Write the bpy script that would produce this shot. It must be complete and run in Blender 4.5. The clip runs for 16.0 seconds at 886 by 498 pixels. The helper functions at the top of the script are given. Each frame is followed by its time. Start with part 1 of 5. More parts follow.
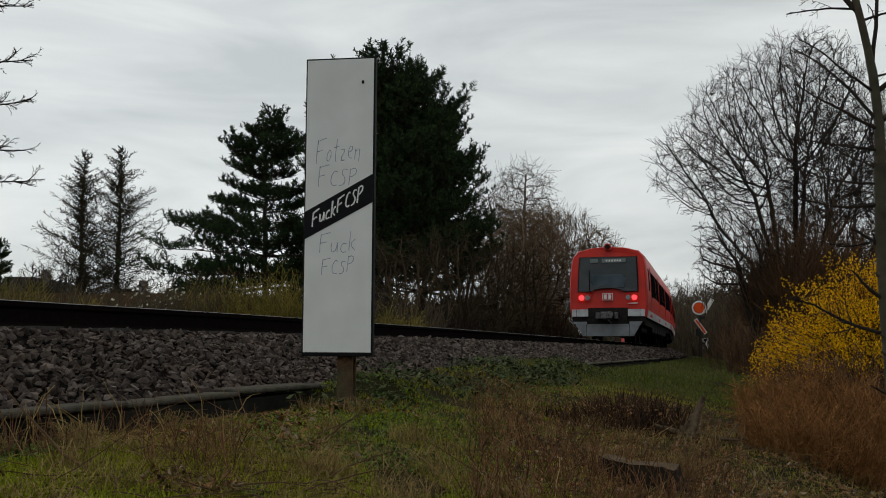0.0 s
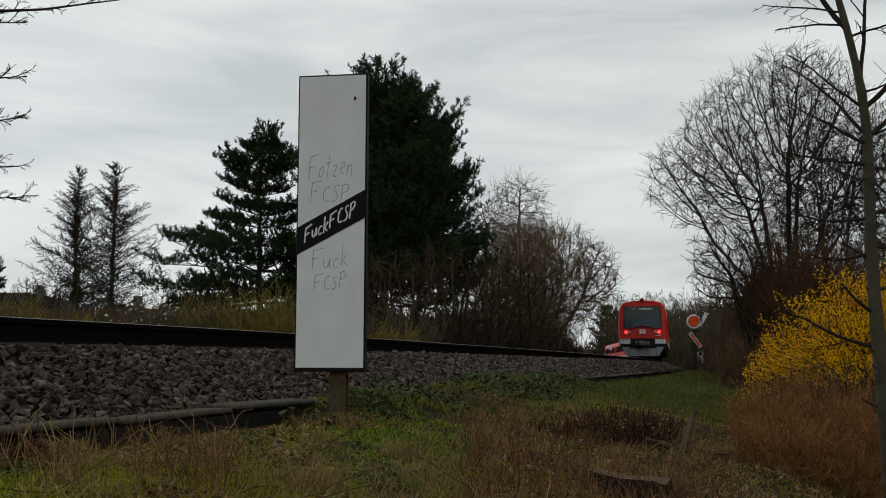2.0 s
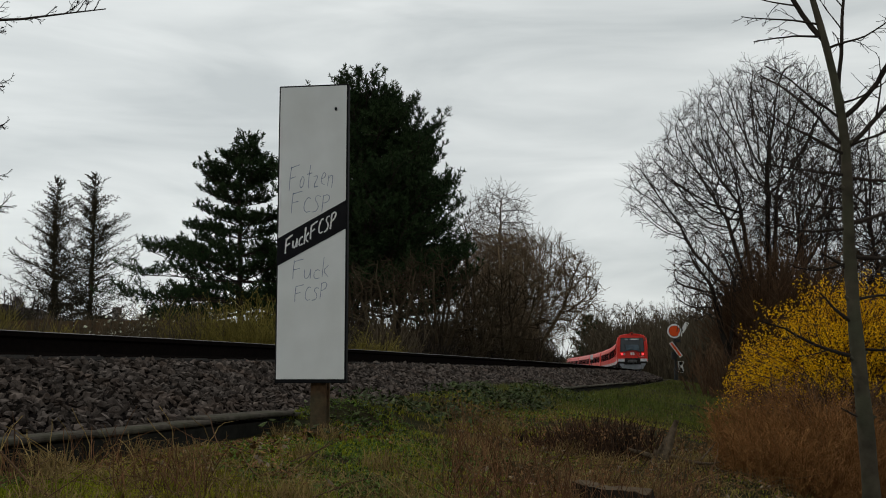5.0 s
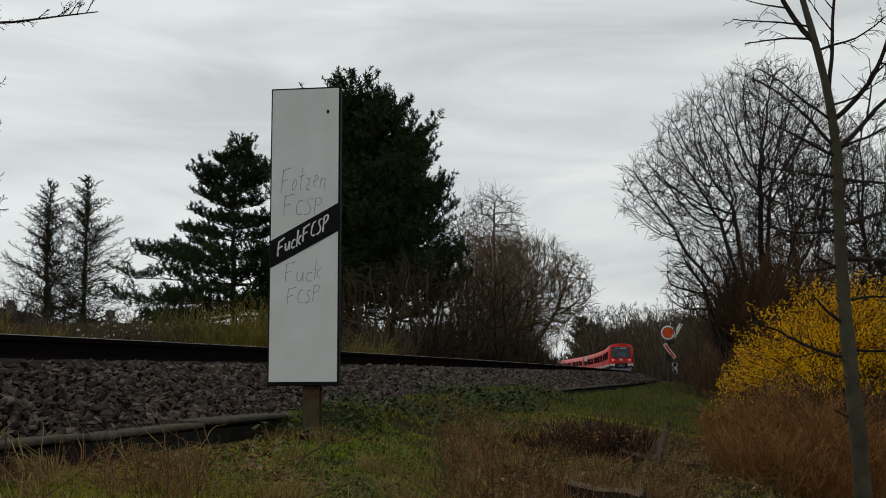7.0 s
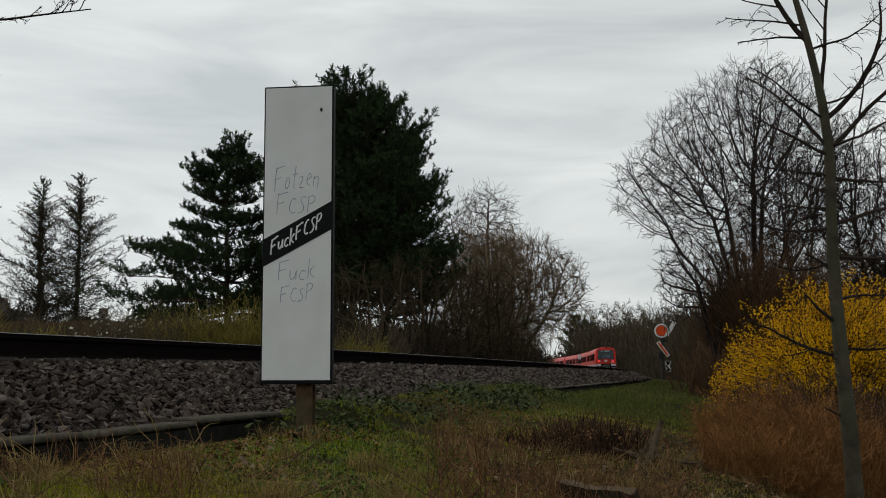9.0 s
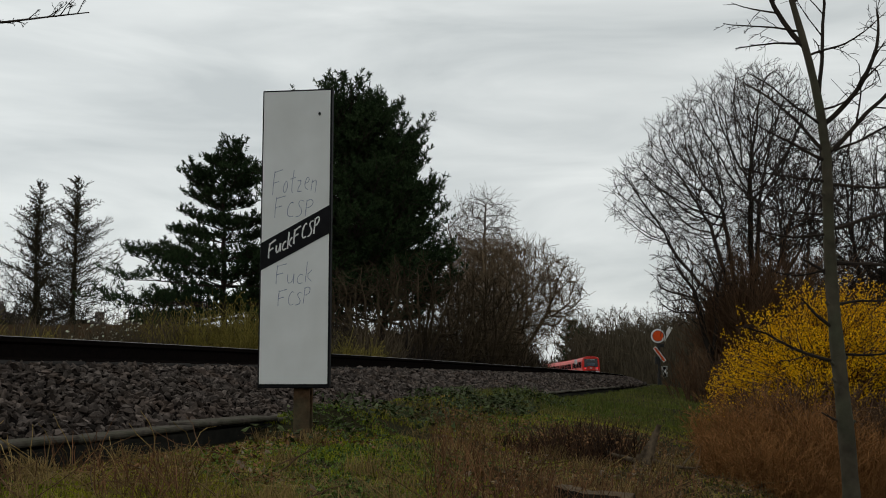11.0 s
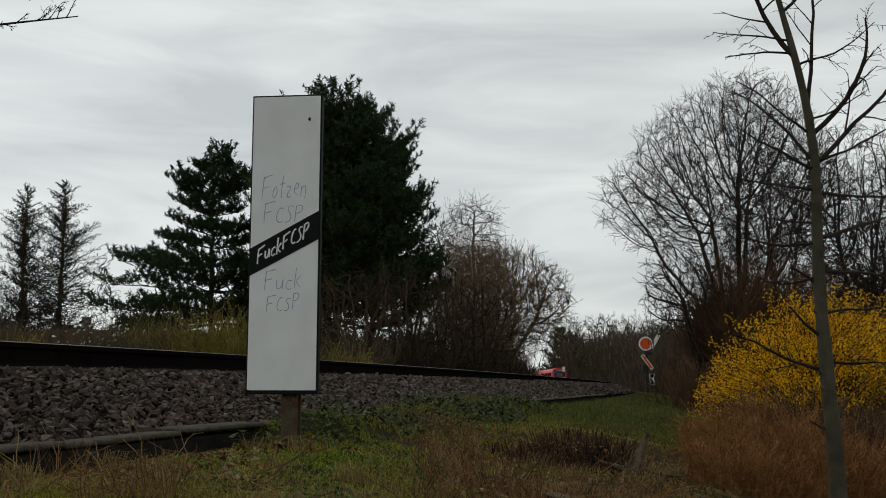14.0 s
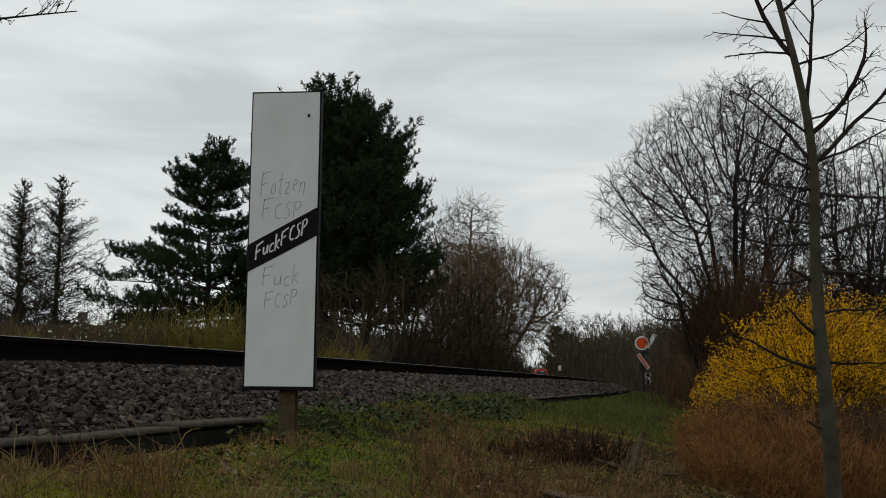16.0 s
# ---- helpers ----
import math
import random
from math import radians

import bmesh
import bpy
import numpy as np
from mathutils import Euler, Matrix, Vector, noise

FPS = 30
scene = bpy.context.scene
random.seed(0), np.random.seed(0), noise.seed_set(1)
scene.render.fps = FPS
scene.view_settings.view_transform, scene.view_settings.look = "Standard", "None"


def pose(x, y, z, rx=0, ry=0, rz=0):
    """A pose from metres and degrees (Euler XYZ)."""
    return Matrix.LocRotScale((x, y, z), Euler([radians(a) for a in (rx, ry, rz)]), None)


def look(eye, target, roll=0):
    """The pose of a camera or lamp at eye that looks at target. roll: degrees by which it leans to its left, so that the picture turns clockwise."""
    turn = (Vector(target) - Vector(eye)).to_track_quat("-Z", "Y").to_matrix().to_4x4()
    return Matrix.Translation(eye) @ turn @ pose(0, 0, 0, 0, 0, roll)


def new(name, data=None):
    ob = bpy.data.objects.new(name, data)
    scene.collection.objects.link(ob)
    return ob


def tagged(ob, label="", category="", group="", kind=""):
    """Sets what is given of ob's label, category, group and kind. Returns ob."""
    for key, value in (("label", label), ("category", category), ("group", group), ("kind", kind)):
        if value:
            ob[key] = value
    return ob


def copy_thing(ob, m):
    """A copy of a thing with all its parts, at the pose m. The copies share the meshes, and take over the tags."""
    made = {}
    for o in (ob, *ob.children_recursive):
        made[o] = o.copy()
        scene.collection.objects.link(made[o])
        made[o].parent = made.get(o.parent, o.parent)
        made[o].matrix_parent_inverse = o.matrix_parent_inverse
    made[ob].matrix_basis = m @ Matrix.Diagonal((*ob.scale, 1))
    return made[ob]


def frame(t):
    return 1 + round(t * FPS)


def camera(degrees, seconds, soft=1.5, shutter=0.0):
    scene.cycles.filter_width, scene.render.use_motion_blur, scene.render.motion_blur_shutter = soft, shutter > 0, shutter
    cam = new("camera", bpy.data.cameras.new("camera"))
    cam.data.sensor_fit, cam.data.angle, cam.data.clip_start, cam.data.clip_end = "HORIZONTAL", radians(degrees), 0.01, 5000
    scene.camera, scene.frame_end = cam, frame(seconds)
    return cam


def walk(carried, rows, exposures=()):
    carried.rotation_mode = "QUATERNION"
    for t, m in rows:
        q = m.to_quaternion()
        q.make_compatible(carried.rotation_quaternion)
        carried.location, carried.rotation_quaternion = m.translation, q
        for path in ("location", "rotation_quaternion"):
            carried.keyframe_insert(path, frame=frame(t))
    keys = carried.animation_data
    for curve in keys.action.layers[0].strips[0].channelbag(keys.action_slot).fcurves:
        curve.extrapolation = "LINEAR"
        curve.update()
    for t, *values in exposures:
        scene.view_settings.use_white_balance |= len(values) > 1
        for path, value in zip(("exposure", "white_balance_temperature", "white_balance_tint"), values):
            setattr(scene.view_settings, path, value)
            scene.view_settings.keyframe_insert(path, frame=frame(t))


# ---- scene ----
import collections
cam = camera(47.1, 16.0, soft=1.0)
PATH = [
    (0, (0.016, -0.034, -0.017), (0.015, 1.957, 0.173), -0.0),
    (0.5, (0.019, -0.04, -0.017), (0.017, 1.95, 0.178), -0.1),
    (1, (0.022, -0.044, -0.015), (0.021, 1.945, 0.191), -0.1),
    (1.5, (0.024, -0.04, -0.013), (0.027, 1.949, 0.196), -0.1),
    (2, (0.033, -0.058, -0.014), (0.042, 1.93, 0.204), -0.2),
    (2.5, (0.032, -0.045, -0.01), (0.05, 1.943, 0.21), -0.3),
    (3, (0.029, -0.046, -0.011), (0.056, 1.942, 0.214), -0.3),
    (3.5, (0.032, -0.046, -0.01), (0.064, 1.941, 0.216), -0.3),
    (4, (0.033, -0.048, -0.011), (0.068, 1.938, 0.219), -0.3),
    (6.5, (0.038, -0.05, -0.01), (0.097, 1.934, 0.232), -0.6),
    (7, (0.042, -0.055, -0.011), (0.1, 1.929, 0.231), -0.6),
    (7.5, (0.041, -0.051, -0.009), (0.101, 1.934, 0.229), -0.5),
    (8, (0.042, -0.059, -0.008), (0.106, 1.925, 0.232), -0.5),
    (8.5, (0.04, -0.056, -0.01), (0.107, 1.929, 0.231), -0.5),
    (9, (0.046, -0.058, -0.009), (0.116, 1.926, 0.229), -0.6),
    (11.5, (0.039, -0.058, -0.011), (0.117, 1.924, 0.239), -0.4),
    (12, (0.039, -0.057, -0.011), (0.12, 1.925, 0.242), -0.4),
    (12.5, (0.042, -0.049, -0.006), (0.132, 1.933, 0.25), -0.4),
    (13, (0.043, -0.055, -0.011), (0.141, 1.927, 0.246), -0.4),
    (13.5, (0.038, -0.052, -0.008), (0.139, 1.929, 0.251), -0.3),
    (14, (0.034, -0.049, -0.011), (0.133, 1.932, 0.249), -0.2),
    (14.5, (0.035, -0.057, -0.009), (0.131, 1.924, 0.251), -0.0),
    (15, (0.03, -0.05, -0.011), (0.123, 1.931, 0.248), 0.0),
    (15.5, (0.029, -0.059, -0.016), (0.128, 1.922, 0.242), 0.2),
    (16, (0.026, -0.052, -0.015), (0.131, 1.928, 0.241), 0.2),
]
walk(cam, [(t, look(e, g, r)) for t, e, g, r in PATH])

# ---- light ----
world = bpy.data.worlds.new("overcast_sky")
scene.world = world
world.use_nodes = True
nt = world.node_tree
nt.nodes.clear()
w_out = nt.nodes.new("ShaderNodeOutputWorld")
w_mix = nt.nodes.new("ShaderNodeMixShader")
w_sky = nt.nodes.new("ShaderNodeTexSky")
w_sky.sky_type, w_sky.sun_disc = "NISHITA", False
w_sky.sun_elevation, w_sky.sun_rotation = radians(40), radians(-60)
w_b1 = nt.nodes.new("ShaderNodeBackground")
w_b1.inputs["Strength"].default_value = 0.08
w_b2 = nt.nodes.new("ShaderNodeBackground")
w_b2.inputs["Strength"].default_value = 1.08
w_co = nt.nodes.new("ShaderNodeTexCoord")
w_map = nt.nodes.new("ShaderNodeMapping")
w_map.inputs["Scale"].default_value = (1.3, 1.0, 6.5)
w_map.inputs["Rotation"].default_value = (0.0, radians(4), 0.0)
w_n = nt.nodes.new("ShaderNodeTexNoise")
w_n.inputs["Scale"].default_value = 2.6
w_n.inputs["Detail"].default_value = 5.0
w_n.inputs["Roughness"].default_value = 0.5
w_n.inputs["Distortion"].default_value = 0.5
w_r = nt.nodes.new("ShaderNodeValToRGB")
w_r.color_ramp.elements[0].position, w_r.color_ramp.elements[0].color = 0.30, (0.53, 0.565, 0.565, 1)
w_r.color_ramp.elements[1].position, w_r.color_ramp.elements[1].color = 0.68, (0.80, 0.83, 0.815, 1)
w_mix.inputs[0].default_value = 0.92
nt.links.new(w_co.outputs["Generated"], w_map.inputs["Vector"])
nt.links.new(w_map.outputs[0], w_n.inputs["Vector"])
nt.links.new(w_n.outputs["Fac"], w_r.inputs[0])
w_sep = nt.nodes.new("ShaderNodeSeparateXYZ")
w_side = nt.nodes.new("ShaderNodeMapRange")
w_side.inputs[1].default_value, w_side.inputs[2].default_value = -0.6, 0.6
w_side.inputs[3].default_value, w_side.inputs[4].default_value = 1.07, 0.90
w_mul = nt.nodes.new("ShaderNodeMix")
w_mul.data_type, w_mul.blend_type = "RGBA", "MULTIPLY"
w_mul.inputs["Factor"].default_value = 1.0
nt.links.new(w_co.outputs["Generated"], w_sep.inputs[0])
nt.links.new(w_sep.outputs["X"], w_side.inputs[0])
nt.links.new(w_r.outputs[0], w_mul.inputs[6])
nt.links.new(w_side.outputs[0], w_mul.inputs[7])
nt.links.new(w_mul.outputs[2], w_b2.inputs["Color"])
nt.links.new(w_sky.outputs[0], w_b1.inputs["Color"])
nt.links.new(w_b1.outputs[0], w_mix.inputs[1])
nt.links.new(w_b2.outputs[0], w_mix.inputs[2])
nt.links.new(w_mix.outputs[0], w_out.inputs["Surface"])

sun = new("sun", bpy.data.lights.new("sun", "SUN"))
sun.data.energy, sun.data.angle, sun.data.color = 0.5, radians(25), (1.0, 0.96, 0.9)
sun.matrix_world = look((0, 0, 60), (38, -40, 10))


# ---- materials ----
def mat(name, c1, c2=None, scale=20.0, rough=0.8, metal=0.0, bump=0.0, bscale=None, island=0.0, obj=0.0, spec=0.03, c3=None, s3=2.0, f3=0.5):
    """Principled surface: two tones by fine noise, a third by coarse noise, bump, and a change of tone by piece."""
    m = bpy.data.materials.new(name)
    m.use_nodes = True
    t = m.node_tree
    b = t.nodes["Principled BSDF"]
    b.inputs["Roughness"].default_value = rough
    b.inputs["Metallic"].default_value = metal
    b.inputs["Specular IOR Level"].default_value = spec
    co = t.nodes.new("ShaderNodeTexCoord")
    def noisy(s, detail=4.0):
        n = t.nodes.new("ShaderNodeTexNoise")
        n.inputs["Scale"].default_value = s
        n.inputs["Detail"].default_value = detail
        t.links.new(co.outputs["Object"], n.inputs["Vector"])
        return n
    def blend(fac, a, bcol):
        x = t.nodes.new("ShaderNodeMix")
        x.data_type = "RGBA"
        if hasattr(fac, "links"):
            t.links.new(fac, x.inputs["Factor"])
        else:
            x.inputs["Factor"].default_value = fac
        for sock, v in ((x.inputs[6], a), (x.inputs[7], bcol)):
            if isinstance(v, tuple):
                sock.default_value = (*v, 1)
            else:
                t.links.new(v, sock)
        return x.outputs[2]
    def sharpen(sock, lo, hi):
        r = t.nodes.new("ShaderNodeMapRange")
        r.inputs[1].default_value, r.inputs[2].default_value = lo, hi
        t.links.new(sock, r.inputs[0])
        return r.outputs[0]
    col = c1
    if c2:
        col = blend(sharpen(noisy(scale).outputs["Fac"], 0.32, 0.68), c1, c2)
    if c3:
        r = sharpen(noisy(s3).outputs["Fac"], 0.45, 0.65)
        k = t.nodes.new("ShaderNodeMath")
        k.operation = "MULTIPLY"
        k.inputs[1].default_value = f3
        t.links.new(r, k.inputs[0])
        col = blend(k.outputs[0], col, c3)
    for amount, kind in ((island, "i"), (obj, "o")):
        if amount:
            if kind == "i":
                g = t.nodes.new("ShaderNodeNewGeometry").outputs["Random Per Island"]
            else:
                g = t.nodes.new("ShaderNodeObjectInfo").outputs["Random"]
            r = t.nodes.new("ShaderNodeMapRange")
            r.inputs[3].default_value, r.inputs[4].default_value = 1 - amount, 1 + amount
            t.links.new(g, r.inputs[0])
            h = t.nodes.new("ShaderNodeHueSaturation")
            t.links.new(r.outputs[0], h.inputs["Value"])
            if isinstance(col, tuple):
                h.inputs["Color"].default_value = (*col, 1)
            else:
                t.links.new(col, h.inputs["Color"])
            col = h.outputs[0]
    if isinstance(col, tuple):
        b.inputs["Base Color"].default_value = (*col, 1)
    else:
        t.links.new(col, b.inputs["Base Color"])
    if bump:
        bp = t.nodes.new("ShaderNodeBump")
        bp.inputs["Strength"].default_value = 0.7
        bp.inputs["Distance"].default_value = bump
        t.links.new(noisy(bscale or scale).outputs["Fac"], bp.inputs["Height"])
        t.links.new(bp.outputs[0], b.inputs["Normal"])
    return m


def glow(name, col, strength):
    m = bpy.data.materials.new(name)
    m.use_nodes = True
    b = m.node_tree.nodes["Principled BSDF"]
    b.inputs["Base Color"].default_value = (*col, 1)
    b.inputs["Emission Color"].default_value = (*col, 1)
    b.inputs["Emission Strength"].default_value = strength
    return m


M_SOIL = mat("soil", (0.022, 0.018, 0.007), (0.012, 0.013, 0.004), 9.0, 1.0, bump=0.03, bscale=30, c3=(0.048, 0.035, 0.018), s3=0.8, f3=0.7, spec=0.03)
M_FAR = mat("far_ground", (0.06, 0.05, 0.03), (0.04, 0.045, 0.02), 0.3, 0.95)
# bed colour far below the stones': the shade in their gaps is painted in
M_BEDSHADE = mat("shaded_ballast_bed", (0.006, 0.005, 0.005), (0.011, 0.009, 0.008), 25, 0.95, spec=0.0, bump=0.03, bscale=30)
M_STONE = mat("ballast_stone", (0.026, 0.021, 0.018), (0.098, 0.080, 0.070), 14, 0.85, bump=0.004, bscale=90, island=0.6, obj=0.5, c3=(0.075, 0.052, 0.040), s3=3.0, f3=0.5)
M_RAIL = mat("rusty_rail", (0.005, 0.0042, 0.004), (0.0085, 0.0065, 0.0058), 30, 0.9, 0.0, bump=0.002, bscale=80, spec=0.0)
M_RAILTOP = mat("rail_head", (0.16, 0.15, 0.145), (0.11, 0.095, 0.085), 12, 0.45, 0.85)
M_SLEEPER = mat("sleeper", (0.03, 0.027, 0.025), (0.018, 0.016, 0.015), 18, 0.9, bump=0.004)
M_SLAB = mat("weathered_concrete", (0.082, 0.071, 0.058), (0.042, 0.036, 0.029), 22, 0.92, bump=0.006, bscale=60, c3=(0.04, 0.043, 0.025), s3=5.0, f3=0.6, obj=0.12)
# concrete with the slabs' overhang shadow put into its colour
M_TROUGHSHADE = mat("shaded_trough_concrete", (0.02, 0.019, 0.016), (0.012, 0.012, 0.01), 18, 0.95, bump=0.006)
M_BOARD = mat("white_enamel", (0.64, 0.645, 0.63), (0.59, 0.595, 0.58), 5.0, 0.42, spec=0.2, c3=(0.50, 0.495, 0.46), s3=2.2, f3=0.35)
M_BLACK = mat("black_enamel", (0.005, 0.005, 0.006), (0.008, 0.008, 0.009), 15, 0.6, spec=0.08)
M_POST = mat("weathered_post", (0.105, 0.062, 0.034), (0.052, 0.032, 0.020), 30, 0.9, bump=0.004, bscale=50, c3=(0.06, 0.065, 0.04), s3=6.0)
M_PENWHITE = mat("white_marker", (0.75, 0.75, 0.72), (0.5, 0.5, 0.5), 60, 0.6)
M_PENBLUE = mat("faded_blue_marker", (0.10, 0.13, 0.20), (0.30, 0.33, 0.38), 30, 0.6)
M_RED = mat("red_paint", (0.62, 0.03, 0.018), (0.55, 0.026, 0.016), 3.0, 0.42, spec=0.22, c3=(0.42, 0.03, 0.02), s3=1.2, f3=0.4)
M_TRAINGREY = mat("light_grey_paint", (0.62, 0.63, 0.65), (0.52, 0.53, 0.55), 4.0, 0.4, c3=(0.28, 0.28, 0.28), s3=2.0, f3=0.35)
M_PLOUGH = mat("plough_grey", (0.27, 0.28, 0.30), (0.20, 0.21, 0.225), 3.0, 0.5, c3=(0.13, 0.13, 0.13), s3=2.0, f3=0.5)
M_STEEL = mat("coupler_steel", (0.16, 0.155, 0.15), (0.05, 0.05, 0.05), 14, 0.5, 0.4)
M_ROOF = mat("roof_paint", (0.30, 0.035, 0.025), (0.22, 0.03, 0.025), 2.0, 0.5)
M_UNDER = mat("underframe", (0.016, 0.015, 0.015), (0.03, 0.026, 0.024), 9.0, 0.8)
M_GLASS = mat("dark_glass", (0.014, 0.019, 0.023), (0.022, 0.028, 0.032), 1.5, 0.06, spec=0.35)
M_SIDEGLASS = mat("side_glass", (0.006, 0.006, 0.007), (0.01, 0.01, 0.011), 1.5, 0.5, spec=0.0)
M_CAB = mat("cab_interior", (0.085, 0.11, 0.13), (0.05, 0.066, 0.08), 2.0, 0.8)
M_DISPLAY = mat("destination_display", (0.17, 0.20, 0.20), (0.14, 0.17, 0.17), 20, 0.5)
M_LENS = mat("lamp_lens", (0.35, 0.36, 0.36), (0.22, 0.23, 0.23), 40, 0.15)
M_TAIL = glow("tail_light_red", (1.0, 0.05, 0.06), 1.6)
M_ORANGE = mat("signal_orange", (0.72, 0.09, 0.02), (0.62, 0.075, 0.02), 6.0, 0.5)
M_SIGWHITE = mat("signal_white", (0.72, 0.71, 0.68), (0.6, 0.59, 0.56), 8.0, 0.5)
M_SIGDARK = mat("signal_post_grey", (0.05, 0.05, 0.048), (0.03, 0.03, 0.03), 12, 0.7, 0.3)
M_BARK = mat("pine_bark", (0.055, 0.042, 0.033), (0.03, 0.025, 0.02), 12, 0.95, bump=0.02, bscale=25)
M_NEEDLE = mat("pine_needles", (0.019, 0.035, 0.014), (0.034, 0.052, 0.021), 0.8, 0.7, island=0.5, spec=0.03)
M_TWIG = mat("bare_twigs", (0.036, 0.028, 0.022), (0.022, 0.018, 0.015), 3.0, 0.95, island=0.3, spec=0.03)
M_TWIGRED = mat("reddish_twigs", (0.105, 0.060, 0.033), (0.062, 0.038, 0.023), 3.0, 0.95, island=0.35, spec=0.03)
M_TWIGMID = mat("brown_upright_twigs", (0.155, 0.108, 0.066), (0.105, 0.078, 0.05), 3.0, 0.95, island=0.35)
M_TWIGPALE = mat("birch_twigs", (0.12, 0.10, 0.085), (0.08, 0.065, 0.055), 2.0, 0.95, island=0.3, spec=0.03)
M_TWIGFAR = mat("distant_twigs", (0.090, 0.070, 0.046), (0.058, 0.049, 0.033), 0.2, 0.95, island=0.3, spec=0.03)
M_TWIGDARK = mat("dark_brush", (0.066, 0.048, 0.029), (0.038, 0.029, 0.018), 3.0, 0.95, island=0.4)
M_LARCHBUD = mat("larch_buds", (0.030, 0.026, 0.012), (0.045, 0.032, 0.016), 2.0, 0.95, island=0.5)
M_LARCH = mat("larch_twigs", (0.04, 0.034, 0.022), (0.026, 0.026, 0.016), 3.0, 0.95, island=0.4, spec=0.03)
M_GREYBARK = mat("smooth_grey_bark", (0.078, 0.066, 0.046), (0.036, 0.031, 0.023), 9.0, 0.85, bump=0.006, bscale=30, c3=(0.055, 0.06, 0.036), s3=3.0, f3=0.7)
M_YELLOW = mat("forsythia_blossom", (0.78, 0.47, 0.008), (0.62, 0.34, 0.006), 3.0, 0.7, island=0.28, spec=0.03)
M_SHRUB = mat("russet_shrub_twigs", (0.225, 0.108, 0.038), (0.14, 0.066, 0.025), 3.0, 0.95, island=0.4, spec=0.03)
M_GRASS = mat("spring_grass", (0.15, 0.190, 0.010), (0.25, 0.235, 0.018), 1.5, 0.85, island=0.45, spec=0.03, c3=(0.20, 0.165, 0.03), s3=0.9, f3=0.6)
M_BANK = mat("bank_grass", (0.060, 0.085, 0.014), (0.095, 0.105, 0.024), 0.6, 0.9, island=0.4, c3=(0.12, 0.10, 0.035), s3=0.5, f3=0.6)
M_DRY = mat("dry_grass", (0.25, 0.175, 0.068), (0.13, 0.088, 0.036), 2.0, 0.9, island=0.4, spec=0.03)
M_LEAF = mat("dead_leaves", (0.2, 0.108, 0.045), (0.1, 0.052, 0.024), 6.0, 0.85, island=0.5, spec=0.03)
M_IVY = mat("ivy_leaves", (0.026, 0.040, 0.012), (0.060, 0.070, 0.028), 4.0, 0.75, island=0.6, spec=0.08)
M_HERB = mat("herb_leaves", (0.075, 0.115, 0.014), (0.045, 0.08, 0.014), 3.0, 0.75, island=0.5, spec=0.1)
M_PALELEAF = mat("bleached_leaves", (0.22, 0.175, 0.125), (0.14, 0.10, 0.07), 6.0, 0.85, island=0.4)
M_STOOL = mat("coppice_bark", (0.065, 0.036, 0.022), (0.026, 0.018, 0.013), 6.0, 0.9, island=0.5)
M_STALK = mat("dead_stalks", (0.19, 0.095, 0.045), (0.05, 0.028, 0.017), 4.0, 0.9, island=0.5)
M_OLIVE = mat("olive_budding_twigs", (0.21, 0.17, 0.04), (0.12, 0.10, 0.028), 1.5, 0.9, island=0.45, spec=0.03)
M_SCRUB = mat("brown_scrub_twigs", (0.095, 0.07, 0.045), (0.06, 0.05, 0.032), 1.0, 0.95, island=0.4, spec=0.03)
M_WHITEBLOOM = mat("white_blossom", (0.62, 0.62, 0.52), (0.45, 0.47, 0.36), 4.0, 0.8, island=0.25)
M_BRICK = mat("house_wall", (0.20, 0.17, 0.15), (0.15, 0.13, 0.12), 1.0, 0.9)
M_TILE = mat("roof_tiles", (0.085, 0.07, 0.065), (0.06, 0.052, 0.05), 2.0, 0.8)
M_SNAG = mat("weathered_snag", (0.16, 0.12, 0.08), (0.04, 0.03, 0.02), 26, 0.95, bump=0.006, bscale=40)
M_WOOD = mat("cut_wood", (0.11, 0.08, 0.05), (0.07, 0.05, 0.033), 20, 0.9, bump=0.004)
M_STUMPBARK = mat("stump_bark", (0.026, 0.02, 0.014), (0.014, 0.011, 0.008), 14, 0.95, bump=0.012, bscale=30)


# ---- building helpers ----
def part(name, bm, material, parent=None, label="", smooth=False):
    """One bmesh (or a pair of vertices and faces) as one mesh object under a thing or a part."""
    me = bpy.data.meshes.new(name)
    if isinstance(bm, tuple):
        me.from_pydata(bm[0], [], bm[1])
    else:
        bm.to_mesh(me)
        bm.free()
    me.materials.append(material)
    if smooth:
        me.polygons.foreach_set("use_smooth", [True] * len(me.polygons))
    me.update()
    ob = new(name, me)
    if parent:
        ob.parent = parent
    if label:
        tagged(ob, label)
    return ob


def thing(name, m, label, category, group="", kind=""):
    e = new(name)
    e.empty_display_size = 0.2
    e.matrix_world = m
    return tagged(e, label, category, group, kind)


def box(bm, x0, x1, y0, y1, z0, z1, bevel=0.0):
    r = bmesh.ops.create_cube(bm, size=1.0)
    for v in r["verts"]:
        v.co = Vector(((x0 + x1) / 2 + v.co.x * (x1 - x0), (y0 + y1) / 2 + v.co.y * (y1 - y0), (z0 + z1) / 2 + v.co.z * (z1 - z0)))
    if bevel:
        es = list({e for v in r["verts"] for e in v.link_edges})
        bmesh.ops.bevel(bm, geom=es, offset=bevel, segments=1, affect="EDGES")
    return bm


def boxed(*a, **k):
    return box(bmesh.new(), *a, **k)


